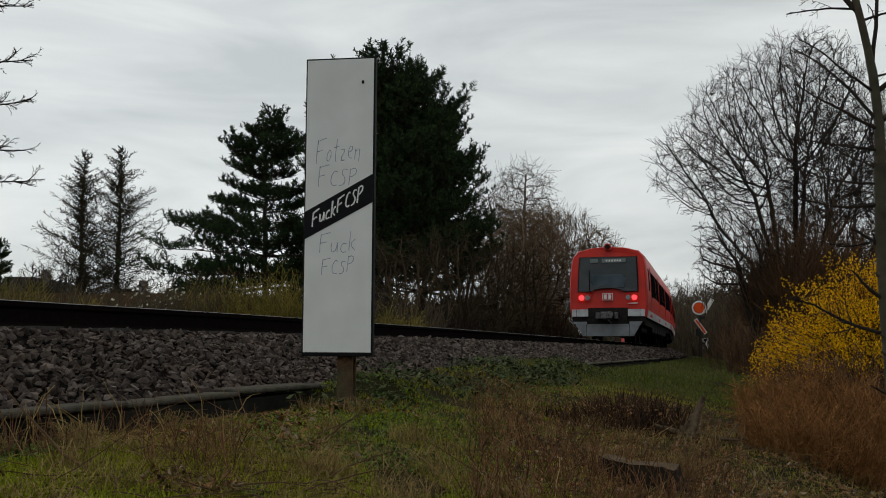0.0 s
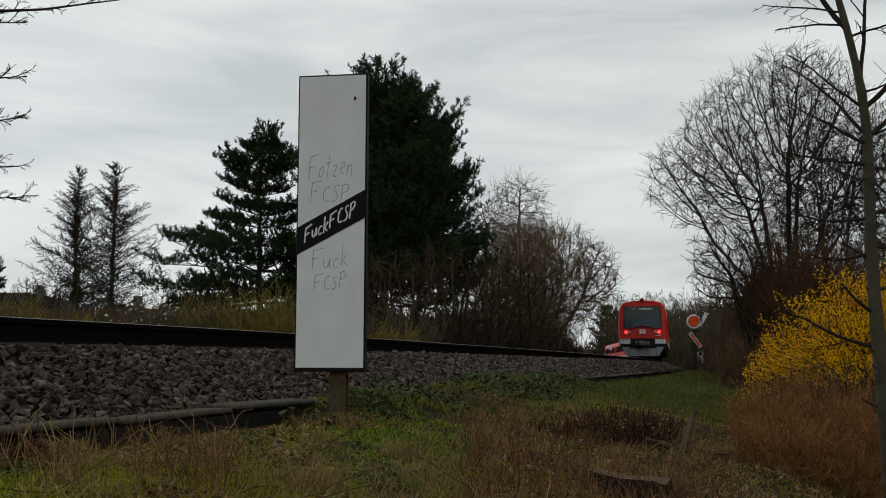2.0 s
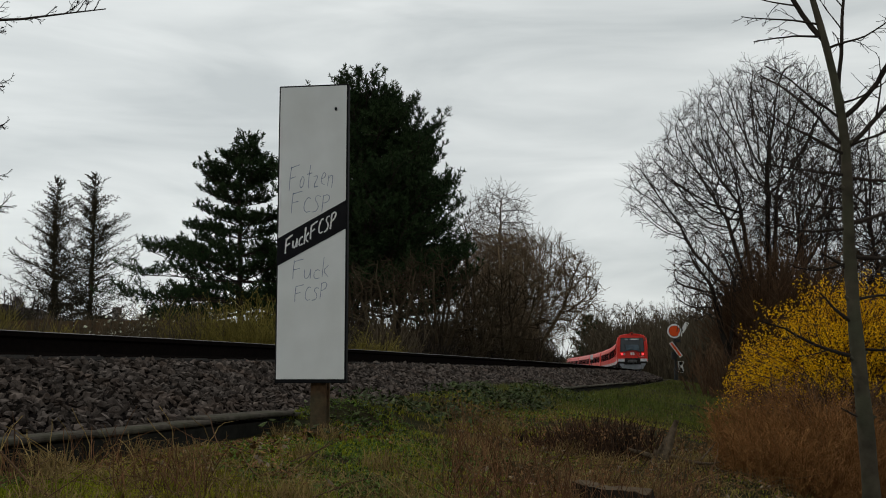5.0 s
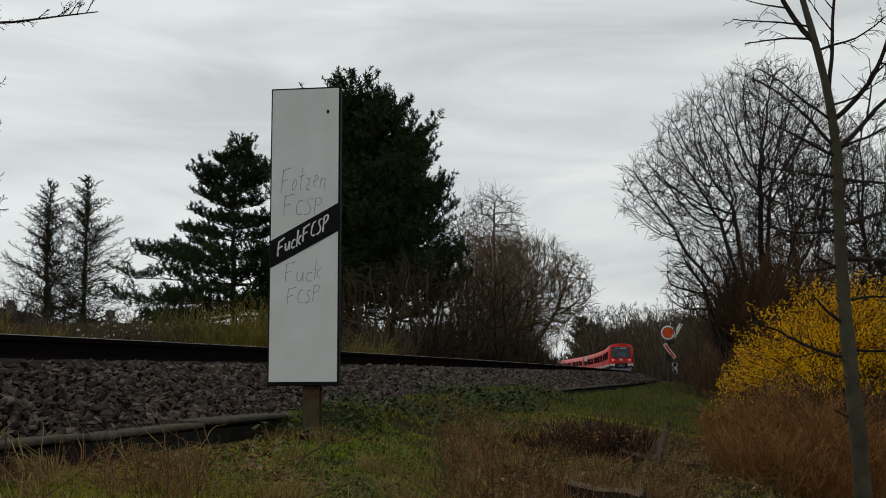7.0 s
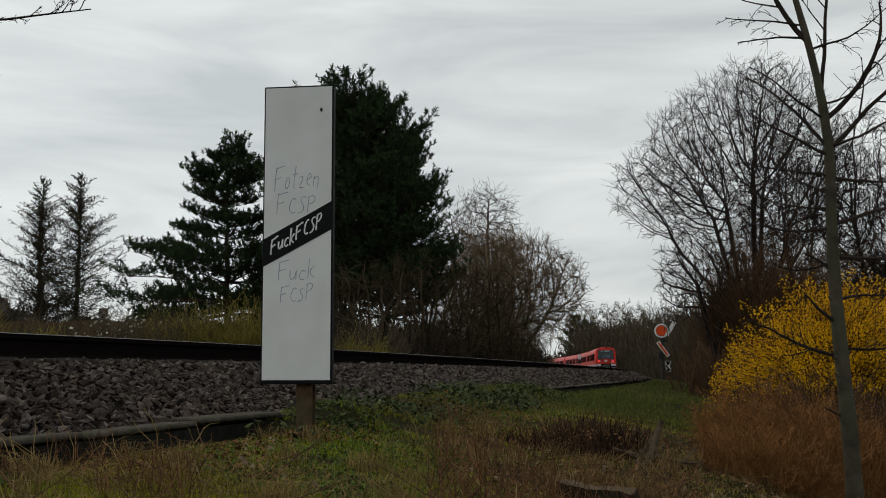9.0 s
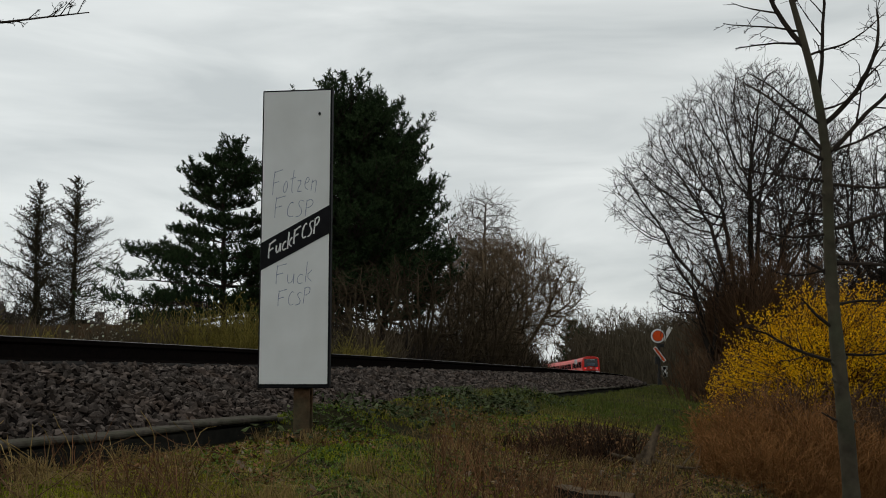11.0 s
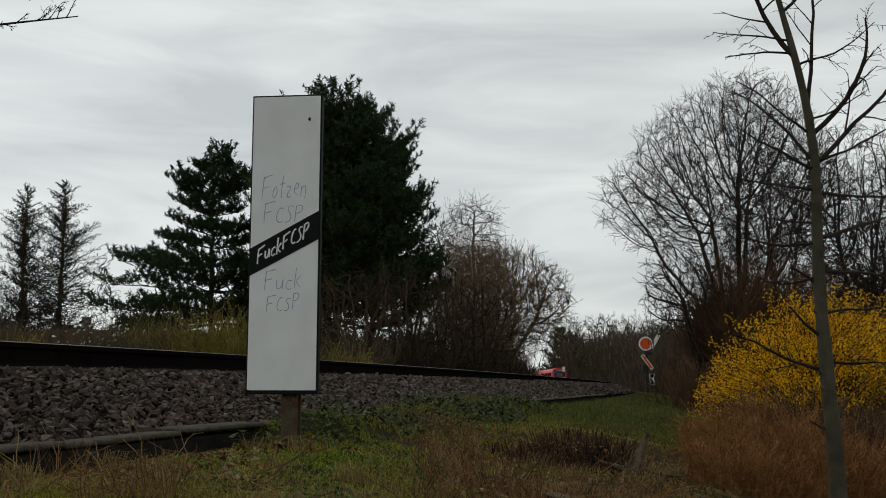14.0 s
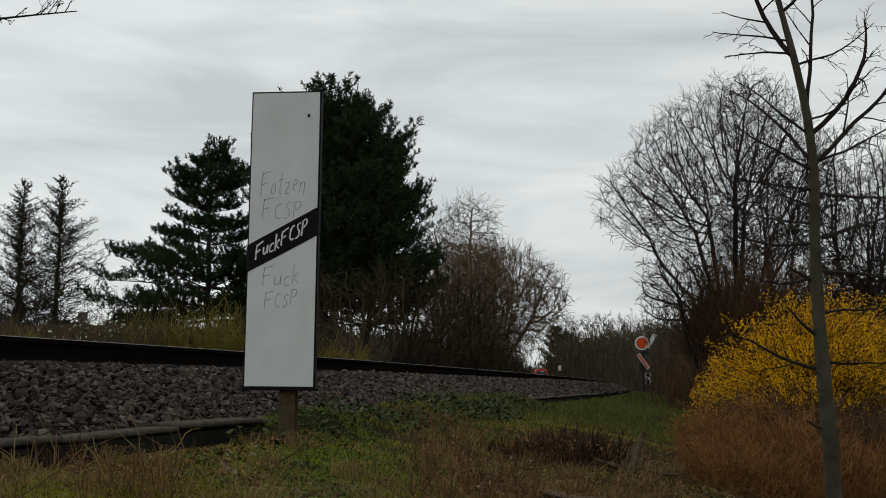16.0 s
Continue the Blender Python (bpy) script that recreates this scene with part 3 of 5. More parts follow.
rear_carriage = carriage("train_carriage", "red commuter train driving carriage, rear end with lit red tail lights", True)
middle_carriage = carriage("train_carriage", "red commuter train middle carriage with dark windows", False)
front_carriage = carriage("train_carriage", "red commuter train leading carriage of the rear unit", True)
second_rear = carriage("train_carriage", "red commuter train driving carriage coupled between two units", True)
second_middle = carriage("train_carriage", "red commuter train middle carriage of the forward unit", False)
second_front = carriage("train_carriage", "red commuter train leading carriage far ahead", True)

SPEED = 11.9


def arc_table():
    ys = np.arange(20.0, 420.0, 0.25)
    ds = np.sqrt(1 + np.array([lean(y) for y in ys]) ** 2) * 0.25
    s = np.concatenate([[0], np.cumsum(ds)[:-1]])
    return ys, s


ARC_Y, ARC_S = arc_table()


def station(s):
    return float(np.interp(s, ARC_S, ARC_Y))


def carriage_pose(s_rear, turned=False):
    a = Vector(on_track(station(s_rear + 3.4), 0))
    b = Vector(on_track(station(s_rear + CAR - 3.4), 0))
    d = (b - a).normalized()
    yaw = math.atan2(-d.x, d.y)
    rear = a - d * 3.4
    if turned:
        rear, yaw = a + d * (CAR - 3.4), yaw + math.pi
        return Matrix.Translation(rear) @ Euler((-math.asin(d.z), 0, yaw)).to_matrix().to_4x4()
    return Matrix.Translation(rear) @ Euler((math.asin(d.z), 0, yaw)).to_matrix().to_4x4()


def motions():
    """The train draws away along the curve."""
    s0 = float(np.interp(37.4, ARC_Y, ARC_S))
    for car, ahead, turned in ((rear_carriage, 0.0, False), (middle_carriage, CAR + 0.45, False), (front_carriage, 2 * CAR + 0.9, True),
                               (second_rear, 3 * CAR + 2.1, False), (second_middle, 4 * CAR + 2.55, False), (second_front, 5 * CAR + 3.0, True)):
        walk(car, [(0.5 * i, carriage_pose(s0 + SPEED * 0.5 * i + ahead, turned)) for i in range(33)])


# ---- trees and shrubs ----
class Wood:
    """Tapered round branches gathered as vertices and faces."""

    def __init__(self, seed, thin=0.005):
        self.rng = random.Random(seed)
        self.vs, self.fs = [], []
        self.thin = thin

    def tube(self, pts, r0, r1, n):
        base, k = len(self.vs), len(pts)
        d = (pts[-1] - pts[0]).normalized()
        u = d.orthogonal().normalized()
        v = d.cross(u)
        ring_ = [(math.cos(2 * math.pi * i / n), math.sin(2 * math.pi * i / n)) for i in range(n)]
        for j, p in enumerate(pts):
            r = r0 + (r1 - r0) * j / (k - 1)
            for c, s in ring_:
                self.vs.append((p.x + r * (c * u.x + s * v.x), p.y + r * (c * u.y + s * v.y), p.z + r * (c * u.z + s * v.z)))
        for j in range(k - 1):
            a = base + j * n
            for i in range(n):
                b = (i + 1) % n
                self.fs.append((a + i, a + b, a + n + b, a + n + i))

    def path(self, p, d, length, steps, wander, lift):
        rng, pts, step = self.rng, [p], length / steps
        d = d.normalized()
        for _ in range(steps):
            d = (d + Vector((rng.gauss(0, wander), rng.gauss(0, wander), rng.gauss(0, wander) + lift))).normalized()
            p = p + d * step
            pts.append(p)
        return pts

    def aside(self, d, angle):
        """A direction that leaves d by that many degrees."""
        u = d.orthogonal().normalized()
        u.rotate(Matrix.Rotation(self.rng.uniform(0, 2 * math.pi), 3, d))
        a = radians(angle)
        return (d * math.cos(a) + u * math.sin(a)).normalized()

    def grow(self, p, d, length, r, levels, tips=None, depth=0):
        """A branch and its side branches. levels: (count, from, angle, share of length, wander, lift, steps, sides) for each order."""
        rng = self.rng
        count, f0, angle, share, wander, lift, steps, sides = levels[depth]
        pts = self.path(p, d, length, steps, wander, lift)
        last = depth == len(levels) - 1
        self.tube(pts, r, max(r * 0.35, self.thin * 0.6), sides)
        if last:
            if tips is not None:
                tips.append((pts[-1], (pts[-1] - pts[-2]).normalized()))
            return pts
        for i in range(count):
            f = f0 + (1 - f0) * (i + rng.uniform(0.2, 0.9)) / count
            x = f * steps
            j = min(int(x), steps - 1)
            q = pts[j].lerp(pts[j + 1], x - j)
            way = self.aside((pts[j + 1] - pts[j]).normalized(), angle * rng.uniform(0.7, 1.3))
            ln = length * share * (1.25 - 0.75 * f) * rng.uniform(0.7, 1.25)
            self.grow(q, way, ln, max(r * (1 - 0.7 * f) * 0.55, self.thin), levels, tips, depth + 1)
        if tips is not None:
            tips.append((pts[-1], (pts[-1] - pts[-2]).normalized()))
        return pts

    def mesh(self):
        return self.vs, self.fs


def crown_tree(name, label, foot, boles, envelope, seed, material, points=1400, step=0.16, reach=1.6, kill=0.34, tip=0.007, up=0.12, twigs=3, twig_len=0.35, group="", power=2.35, category="tree", side=0.55):
    """A leafless tree that branches until it fills its crown.
    boles: polylines of the trunk or stems, in metres from the foot; envelope: ellipsoids (x, y, z, rx, ry, rz, share)."""
    e = thing(name, Matrix.Translation(foot), label, category, group)
    rng = np.random.default_rng(seed)
    pts = []
    for x, y, z, rx, ry, rz, share in envelope:
        v = rng.normal(size=(int(points * share), 3))
        v /= np.linalg.norm(v, axis=1)[:, None]
        v *= (rng.random(len(v)) ** (1 / 2.4))[:, None]
        pts.append(v * (rx, ry, rz) + (x, y, z))
    goal = np.concatenate(pts)
    nodes, parent = [], []
    for bole in boles:
        last = -1
        for a, b in zip(bole, bole[1:]):
            a, b = np.array(a, float), np.array(b, float)
            n = max(1, int(np.linalg.norm(b - a) / (step * 1.5)))
            for k in range(n):
                nodes.append(a + (b - a) * k / n + rng.normal(0, 0.012, 3))
                parent.append(last)
                last = len(nodes) - 1
        nodes.append(np.array(bole[-1], float))
        parent.append(last)
    P = np.array(nodes)
    dist = np.full(len(goal), 1e9)
    near = np.zeros(len(goal), int)
    for i in range(0, len(P), 64):
        d = np.linalg.norm(goal[:, None] - P[None, i:i + 64], axis=2)
        k = d.argmin(1)
        m = d[np.arange(len(goal)), k]
        better = m < dist
        dist[better], near[better] = m[better], k[better] + i
    alive = np.ones(len(goal), bool)
    kids = collections.Counter(parent)
    for turn in range(130):
        act = alive & (dist < (reach if turn > 14 else 99))
        if not act.any() or len(nodes) > 11000:
            break
        way = {}
        unit = (goal[act] - np.array(nodes)[near[act]]) / dist[act][:, None]
        for n, u in zip(near[act], unit):
            way[n] = way.get(n, 0) + u
        first = len(nodes)
        for n, u in way.items():
            if kids[n] > 3:
                continue
            if parent[n] >= 0:
                u = u / (np.linalg.norm(u) + 1e-6) + 0.35 * (nodes[n] - nodes[parent[n]]) / step
            u = u + rng.normal(0, 0.13, 3) + (0, 0, up)
            nodes.append(nodes[n] + step * u / (np.linalg.norm(u) + 1e-6))
            parent.append(n)
            kids[n] += 1
        fresh = np.array(nodes[first:])
        if not len(fresh):
            break
        d = np.linalg.norm(goal[:, None] - fresh[None], axis=2)
        k = d.argmin(1)
        m = d[np.arange(len(goal)), k]
        better = m < dist
        dist[better], near[better] = m[better], k[better] + first
        alive &= dist > kill
    # fine twigs at the ends and along the younger wood
    r2 = random.Random(seed)
    first = len(P)
    grown = len(nodes)
    for i in range(first, grown):
        d0 = nodes[i] - nodes[parent[i]]
        tipped = not kids[i]
        for _ in range(twigs if tipped else (r2.random() < side)):
            at, d = i, d0 / np.linalg.norm(d0)
            spread = 0.42 if tipped else 0.75
            for k in range(3):
                d = d + np.array((r2.gauss(0, spread), r2.gauss(0, spread), r2.gauss(0.06, spread)))
                d = d / np.linalg.norm(d)
                nodes.append(nodes[at] + d * twig_len * r2.uniform(0.25, 0.6))
                parent.append(at)
                kids[at] += 1
                ahead = len(nodes) - 1
                if k == 1 and r2.random() < 0.6:
                    f = d + np.array((r2.gauss(0, 0.6), r2.gauss(0, 0.6), r2.gauss(0, 0.6)))
                    nodes.append(nodes[at] + f * twig_len * 0.4)
                    parent.append(at)
                at = ahead
                spread = 0.4
    rad = np.zeros(len(nodes))
    for i in range(len(nodes) - 1, -1, -1):
        rad[i] = tip if rad[i] == 0 else rad[i] ** (1 / power)
        if parent[i] >= 0:
            rad[parent[i]] += rad[i] ** power
    child = collections.defaultdict(list)
    for i, p in enumerate(parent):
        child[p].append(i)
    trunk, crown = Wood(seed), Wood(seed + 1)
    todo = list(child[-1])
    thick = tip * 5
    while todo:
        i = todo.pop()
        run = [i] if parent[i] < 0 else [parent[i], i]
        while child[run[-1]]:
            c = sorted(child[run[-1]], key=lambda q: -rad[q])
            todo += c[1:]
            run.append(c[0])
        if len(run) < 2:
            continue
        big = rad[run[min(1, len(run) - 1)]] > thick
        w, n = (trunk, 8) if big else (crown, 3)
        ps = [Vector(nodes[k]) for k in run]
        rs = [rad[k] for k in run]
        rs[0] = min(rs[0], rs[1] * 1.15)
        base = len(w.vs)
        u = (ps[-1] - ps[0]).normalized().orthogonal().normalized()
        v = (ps[-1] - ps[0]).normalized().cross(u)
        for p, r in zip(ps, rs):
            for q in range(n):
                c, s_ = math.cos(6.2832 * q / n), math.sin(6.2832 * q / n)
                w.vs.append(tuple(p + u * (r * c) + v * (r * s_)))
        for j in range(len(ps) - 1):
            for q in range(n):
                w.fs.append((base + j * n + q, base + j * n + (q + 1) % n, base + (j + 1) * n + (q + 1) % n, base + (j + 1) * n + q))
    part("trunk", trunk.mesh(), material, e, smooth=True)
    part("crown", crown.mesh(), material, e, "bare branches and fine twigs")
    return e


def tuft(vs, fs, p, d, rng, n, length, width):
    """A brush of needles round a shoot, from its foot at p along d."""
    for _ in range(n):
        a = Vector((rng.gauss(0, 1), rng.gauss(0, 1), rng.gauss(0, 1))).normalized()
        w = (d * 0.95 + a).normalized()
        s = w.cross(Vector((rng.gauss(0, 1), rng.gauss(0, 1), rng.gauss(0, 1)))).normalized() * width
        b = p + d * rng.uniform(0.0, 0.22)
        k = len(vs)
        tip = b + w * length * rng.uniform(0.7, 1.2)
        vs += [tuple(b - s), tuple(b + s), tuple(tip + s * 0.5), tuple(tip - s * 0.5)]
        fs.append((k, k + 1, k + 2, k + 3))


def pine(foot, height, reach, seed, label, low=0.2, whorls=13, bend=0.0, per=6, tuft_n=13, dome=False, brush=0.135, shoots=11, rise=0.0, kink=0.0):
    """A Scots pine: tiers of limbs that carry flat sprays of shoots, each tipped with brushes of needles."""
    e = thing("pine_tree", Matrix.Translation(foot), label, "tree", "pines behind the track")
    trunk, limbs = Wood(seed), Wood(seed + 3, 0.007)
    rng = trunk.rng
    pts = []
    for i in range(13):
        f = i / 12
        x = bend * math.sin(2.2 * f) - kink * math.exp(-((f - 0.0) / 0.14) ** 2) * -1 + 0.5 * kink * max(0.0, f - 0.85) / 0.15
        pts.append(Vector((x + rng.gauss(0, 0.03), rng.gauss(0, 0.05), -0.2 + (height - 0.2) * f)))
    trunk.tube(pts, 0.17 * height / 10, 0.03, 8)
    vs, fs = [], []
    small = foot.y / 40
    width_n = 0.019 * small if small < 3 else 0.03

    def spray(q, d, length, r, flat, lift, n):
        """A limb with side shoots in its own plane."""
        line = limbs.path(q, d, length, 6, 0.05, lift)
        limbs.tube(line, r, 0.010, 5)
        for i in range(n):
            f = 0.22 + 0.78 * (i + rng.random()) / n
            j = min(int(f * 6), 5)
            at = line[j].lerp(line[j + 1], f * 6 - j)
            along = (line[j + 1] - line[j]).normalized()
            side = along.cross(Vector((0, 0, 1))).normalized() * (1 if i % 2 else -1)
            way = (along * rng.uniform(0.55, 1.0) + side * rng.uniform(0.4, 1.0) + Vector((0, 0, rng.gauss(0.10, flat)))).normalized()
            ln = length * rng.uniform(0.16, 0.36) * (1.25 - 0.6 * f) + 0.15
            twig = limbs.path(at, way, ln, 3, 0.10, 0.06)
            limbs.tube(twig, 0.012, 0.006, 3)
            for k in range(1 + int(ln / 0.15)):
                g = 1 - 0.75 * k / (1 + int(ln / 0.15))
                jj = min(int(g * 3), 2)
                p = twig[jj].lerp(twig[jj + 1], g * 3 - jj) + Vector((rng.gauss(0, 0.07), rng.gauss(0, 0.07), rng.gauss(0.02, 0.05)))
                dd = (way * 0.5 + Vector((rng.gauss(0, 0.35), rng.gauss(0, 0.35), 0.8))).normalized()
                tuft(vs, fs, p, dd, rng, tuft_n, brush, width_n)
        for k in range(3):
            tuft(vs, fs, line[-1] - along * 0.16 * k, (along + Vector((rng.gauss(0, 0.2), rng.gauss(0, 0.2), 0.9))).normalized(), rng, tuft_n, brush, width_n)

    for w in range(whorls):
        f = low + (0.97 - low) * (w + rng.uniform(0.3, 0.7)) / whorls
        x = f * 12
        q = pts[int(x)].lerp(pts[min(int(x) + 1, 12)], x - int(x))
        g = (f - low) / (1 - low)
        if dome:
            wide = reach * math.sqrt(max(0.04, 1 - ((g - 0.32) / (0.70 if g > 0.32 else 0.75)) ** 2))
        else:
            wide = reach * (1.06 - 0.92 * g ** 0.9) * (0.86 + 0.20 * math.sin(11 * g + seed))
        n = per + (rng.random() < 0.4)
        a0 = rng.uniform(0, 6.28)
        for k in range(n):
            a = a0 + 6.28 * k / n + rng.uniform(-0.35, 0.35)
            slope = (-0.16 + 0.55 * g + rise + rng.uniform(-0.08, 0.10)) if not dome else (-0.10 + 1.15 * g + rise + rng.uniform(-0.12, 0.15))
            d = Vector((math.cos(a), math.sin(a), slope))
            ln = wide * rng.uniform(0.62, 1.06)
            spray(q, d, ln, 0.045 * (1.2 - g), 0.10 if not dome else 0.28, 0.035 if not dome else 0.07, max(4, int(shoots * (0.45 + 0.55 * ln / reach))))
    for k in range(6):
        spray(pts[-1] - Vector((0, 0, 0.12 * k)), Vector((rng.gauss(0, 0.45), rng.gauss(0, 0.45), 1)), 0.55 + 0.1 * k, 0.02, 0.2, 0.05, 4)
    part("trunk", trunk.mesh(), M_BARK, e, smooth=True)
    part("branchwork", limbs.mesh(), M_BARK, e)
    part("crown", (vs, fs), M_NEEDLE, e, "dark green needle brushes")
    return e


def larch(foot, height, reach, seed):
    """A young larch, still bare, with thin branches that sweep out and turn up, densest about the trunk."""
    e = thing("larch_tree", Matrix.Translation(foot), "slender larch with thin bare branches and budding inner twigs", "tree", "larches behind the track")
    trunk, crown = Wood(seed), Wood(seed + 1, 0.012)
    rng = trunk.rng
    pts = [Vector((rng.gauss(0, 0.03), rng.gauss(0, 0.03), -0.2 + (height + 0.2) * i / 10)) for i in range(11)]
    trunk.tube(pts, 0.14, 0.014, 6)
    lv = [(11, 0.12, 42, 0.20, 0.05, 0.035, 5, 3), (3, 0.1, 45, 0.5, 0.1, 0.0, 2, 3), (0, 0, 0, 0, 0.1, -0.02, 2, 3)]
    n = 210
    vs, fs = [], []
    for i in range(n):
        f = 0.04 + 0.94 * (i + rng.random()) / n
        a = rng.uniform(0, 6.28)
        inner = i % 3 == 0
        d = Vector((math.cos(a), math.sin(a), 0.12 + 0.45 * f))
        ln = reach * (1.03 - f) ** 0.85 * (rng.uniform(0.6, 1.1) if not inner else rng.uniform(0.2, 0.45)) + 0.10
        line = crown.grow(Vector((0, 0, height * f)), d, ln, 0.016, lv)
        for _ in range(44 if f < 0.85 else 8):
            q = rng.random() ** 1.8 * 0.8 * (len(line) - 1)
            j = min(int(q), len(line) - 2)
            p = line[j].lerp(line[j + 1], q - j) + Vector((rng.gauss(0, 0.07), rng.gauss(0, 0.07), rng.gauss(0, 0.09)))
            u = Vector((rng.gauss(0, 1), rng.gauss(0, 1), rng.gauss(0, 1))).normalized() * 0.042
            v = u.orthogonal().normalized() * 0.022
            k = len(vs)
            vs += [tuple(p - u), tuple(p + v), tuple(p + u), tuple(p - v)]
            fs.append((k, k + 1, k + 2, k + 3))
    part("trunk", trunk.mesh(), M_LARCH, e, smooth=True)
    part("crown", crown.mesh(), M_LARCH, e, "thin bare branches")
    part("foliage", (vs, fs), M_LARCHBUD, e, "dark olive buds and cones")
    return e


def gz(x, y):
    return Vector((x, y, ground_z(x, y) - 0.05))


def fan(n, base, spread_x, spread_y, height, seed, clear=0.0):
    """Stems that part from one foot (or from the top of a short trunk) and lean outwards."""
    rng = random.Random(seed)
    out = []
    for i in range(n):
        a = 6.283 * (i + 0.5 * rng.random()) / n
        q = math.sqrt((i + 0.5) / n)
        x, y = spread_x * q * math.cos(a), spread_y * q * math.sin(a)
        out.append([(base * math.cos(a), base * math.sin(a), clear - 0.2), (0.35 * x, 0.35 * y, clear + 0.5 * height), (x, y, clear + height)])
    return out


def behind_track():
    pine(gz(-6.95, 40), 9.0, 5.6, 11, "open-crowned dark green pine behind the track", low=0.17, whorls=12, bend=-0.15, per=6, kink=0.55, shoots=22)
    pine(gz(-4.4, 43), 8.0, 2.9, 17, "dark green pine standing close beside larger pines", low=0.10, whorls=12, per=6, shoots=13)
    pine(gz(-2.05, 38), 10.15, 3.8, 23, "tall dense dark green pine behind the track", low=0.30, whorls=15, per=8, dome=True, shoots=18, brush=0.15)
    pine(gz(-0.75, 40), 8.9, 3.4, 29, "dense dark green pine with a broad rounded crown", low=0.26, whorls=12, per=7, dome=True, shoots=15, brush=0.15)
    larch(gz(-16.1, 45), 8.5, 3.6, 31)
    larch(gz(-14.6, 45.5), 8.9, 4.0, 37)
    # thicket between the pines and the line
    for i, (x, y, h, w) in enumerate(((-2.6, 34, 3.6, 1.3), (-1.0, 33, 3.9, 1.5), (0.7, 35, 4.4, 1.7), (2.2, 37, 4.2, 1.6), (-3.9, 36, 3.0, 1.2), (3.6, 42, 4.6, 1.8))):
        crown_tree("thicket_shrub", "tangled leafless brown shrub under dark pines", gz(x, y), fan(6, 0.2, 0.5 * w, 0.4 * w, 0.45 * h, 100 + i), ((0, 0, 0.58 * h, w, 0.9 * w, 0.46 * h, 1.0),), 103 + i, M_TWIGDARK, 520, 0.17, 1.2, 0.30, 0.008, 0.10, 3, 0.45, "thicket shrubs", category="shrub")
    crown_tree("multi_stem_tree", "broad leafless multi-stemmed tree with reddish twigs", gz(6.5, 60), fan(9, 0.35, 2.2, 1.6, 4.2, 5), ((0.1, 0, 5.0, 4.0, 3.2, 3.3, 0.75), (-0.5, 0, 6.6, 2.6, 2.0, 2.0, 0.35)), 141, M_TWIGMID, 3000, 0.24, 1.9, 0.34, 0.0092, 0.15, 5, 0.8, power=2.75, side=0.8)
    crown_tree("multi_stem_tree", "leafless multi-stemmed tree with upright brown branches", gz(4.2, 56), fan(7, 0.3, 1.6, 1.2, 3.6, 6), ((0, 0, 4.4, 2.6, 2.2, 3.4, 1.0),), 151, M_TWIGMID, 1900, 0.24, 1.8, 0.34, 0.0092, 0.15, 5, 0.75, power=2.75, side=0.8)
    crown_tree("multi_stem_tree", "small leafless tree with upright brown branches", gz(7.6, 84), fan(6, 0.3, 1.6, 1.4, 3.0, 7), ((0, 0, 3.8, 2.6, 2.2, 3.0, 1.0),), 156, M_TWIGMID, 700, 0.32, 2.2, 0.55, 0.014, 0.15, 4, 0.7)
    crown_tree("birch_tree", "slender leafless birch with fine pale twigs", gz(5.3, 66), [[(0, 0, -0.2), (0.1, 0, 5), (0.0, 0, 9.0), (0.1, 0, 11.0)]], ((0, 0, 9.6, 1.9, 1.7, 2.6, 0.8), (0, 0, 7.6, 2.3, 2.0, 2.2, 0.4)), 161, M_TWIGPALE, 800, 0.26, 1.6, 0.40, 0.0085, 0.12, 5, 0.9, power=2.75)
    crown_tree("birch_tree", "slender leafless birch with fine pale twigs", gz(2.6, 58), [[(0, 0, -0.2), (0.1, 0, 4), (0.2, 0, 8.0)]], ((0.1, 0, 7.2, 1.7, 1.5, 2.4, 1.0),), 166, M_TWIGPALE, 500, 0.26, 1.6, 0.40, 0.010, 0.12, 4, 0.7)
    # far left
    for i, (x, y, h) in enumerate(((-22.5, 60, 4.4), (-24.5, 62, 4.8), (-20.5, 58, 4.0), (-9.9, 46, 3.7), (-11.3, 47, 3.4))):
        crown_tree("small_bare_tree", "small leafless tree in a garden", gz(x, y), fan(3, 0.12, 0.5, 0.5, 1.4, 8 + i), ((0, 0, 0.62 * h, 0.42 * h, 0.4 * h, 0.42 * h, 1.0),), 170 + i, M_TWIG if y > 50 else M_TWIGPALE, 360, 0.2, 1.4, 0.34, 0.010, 0.12, 3, 0.4, "garden trees")


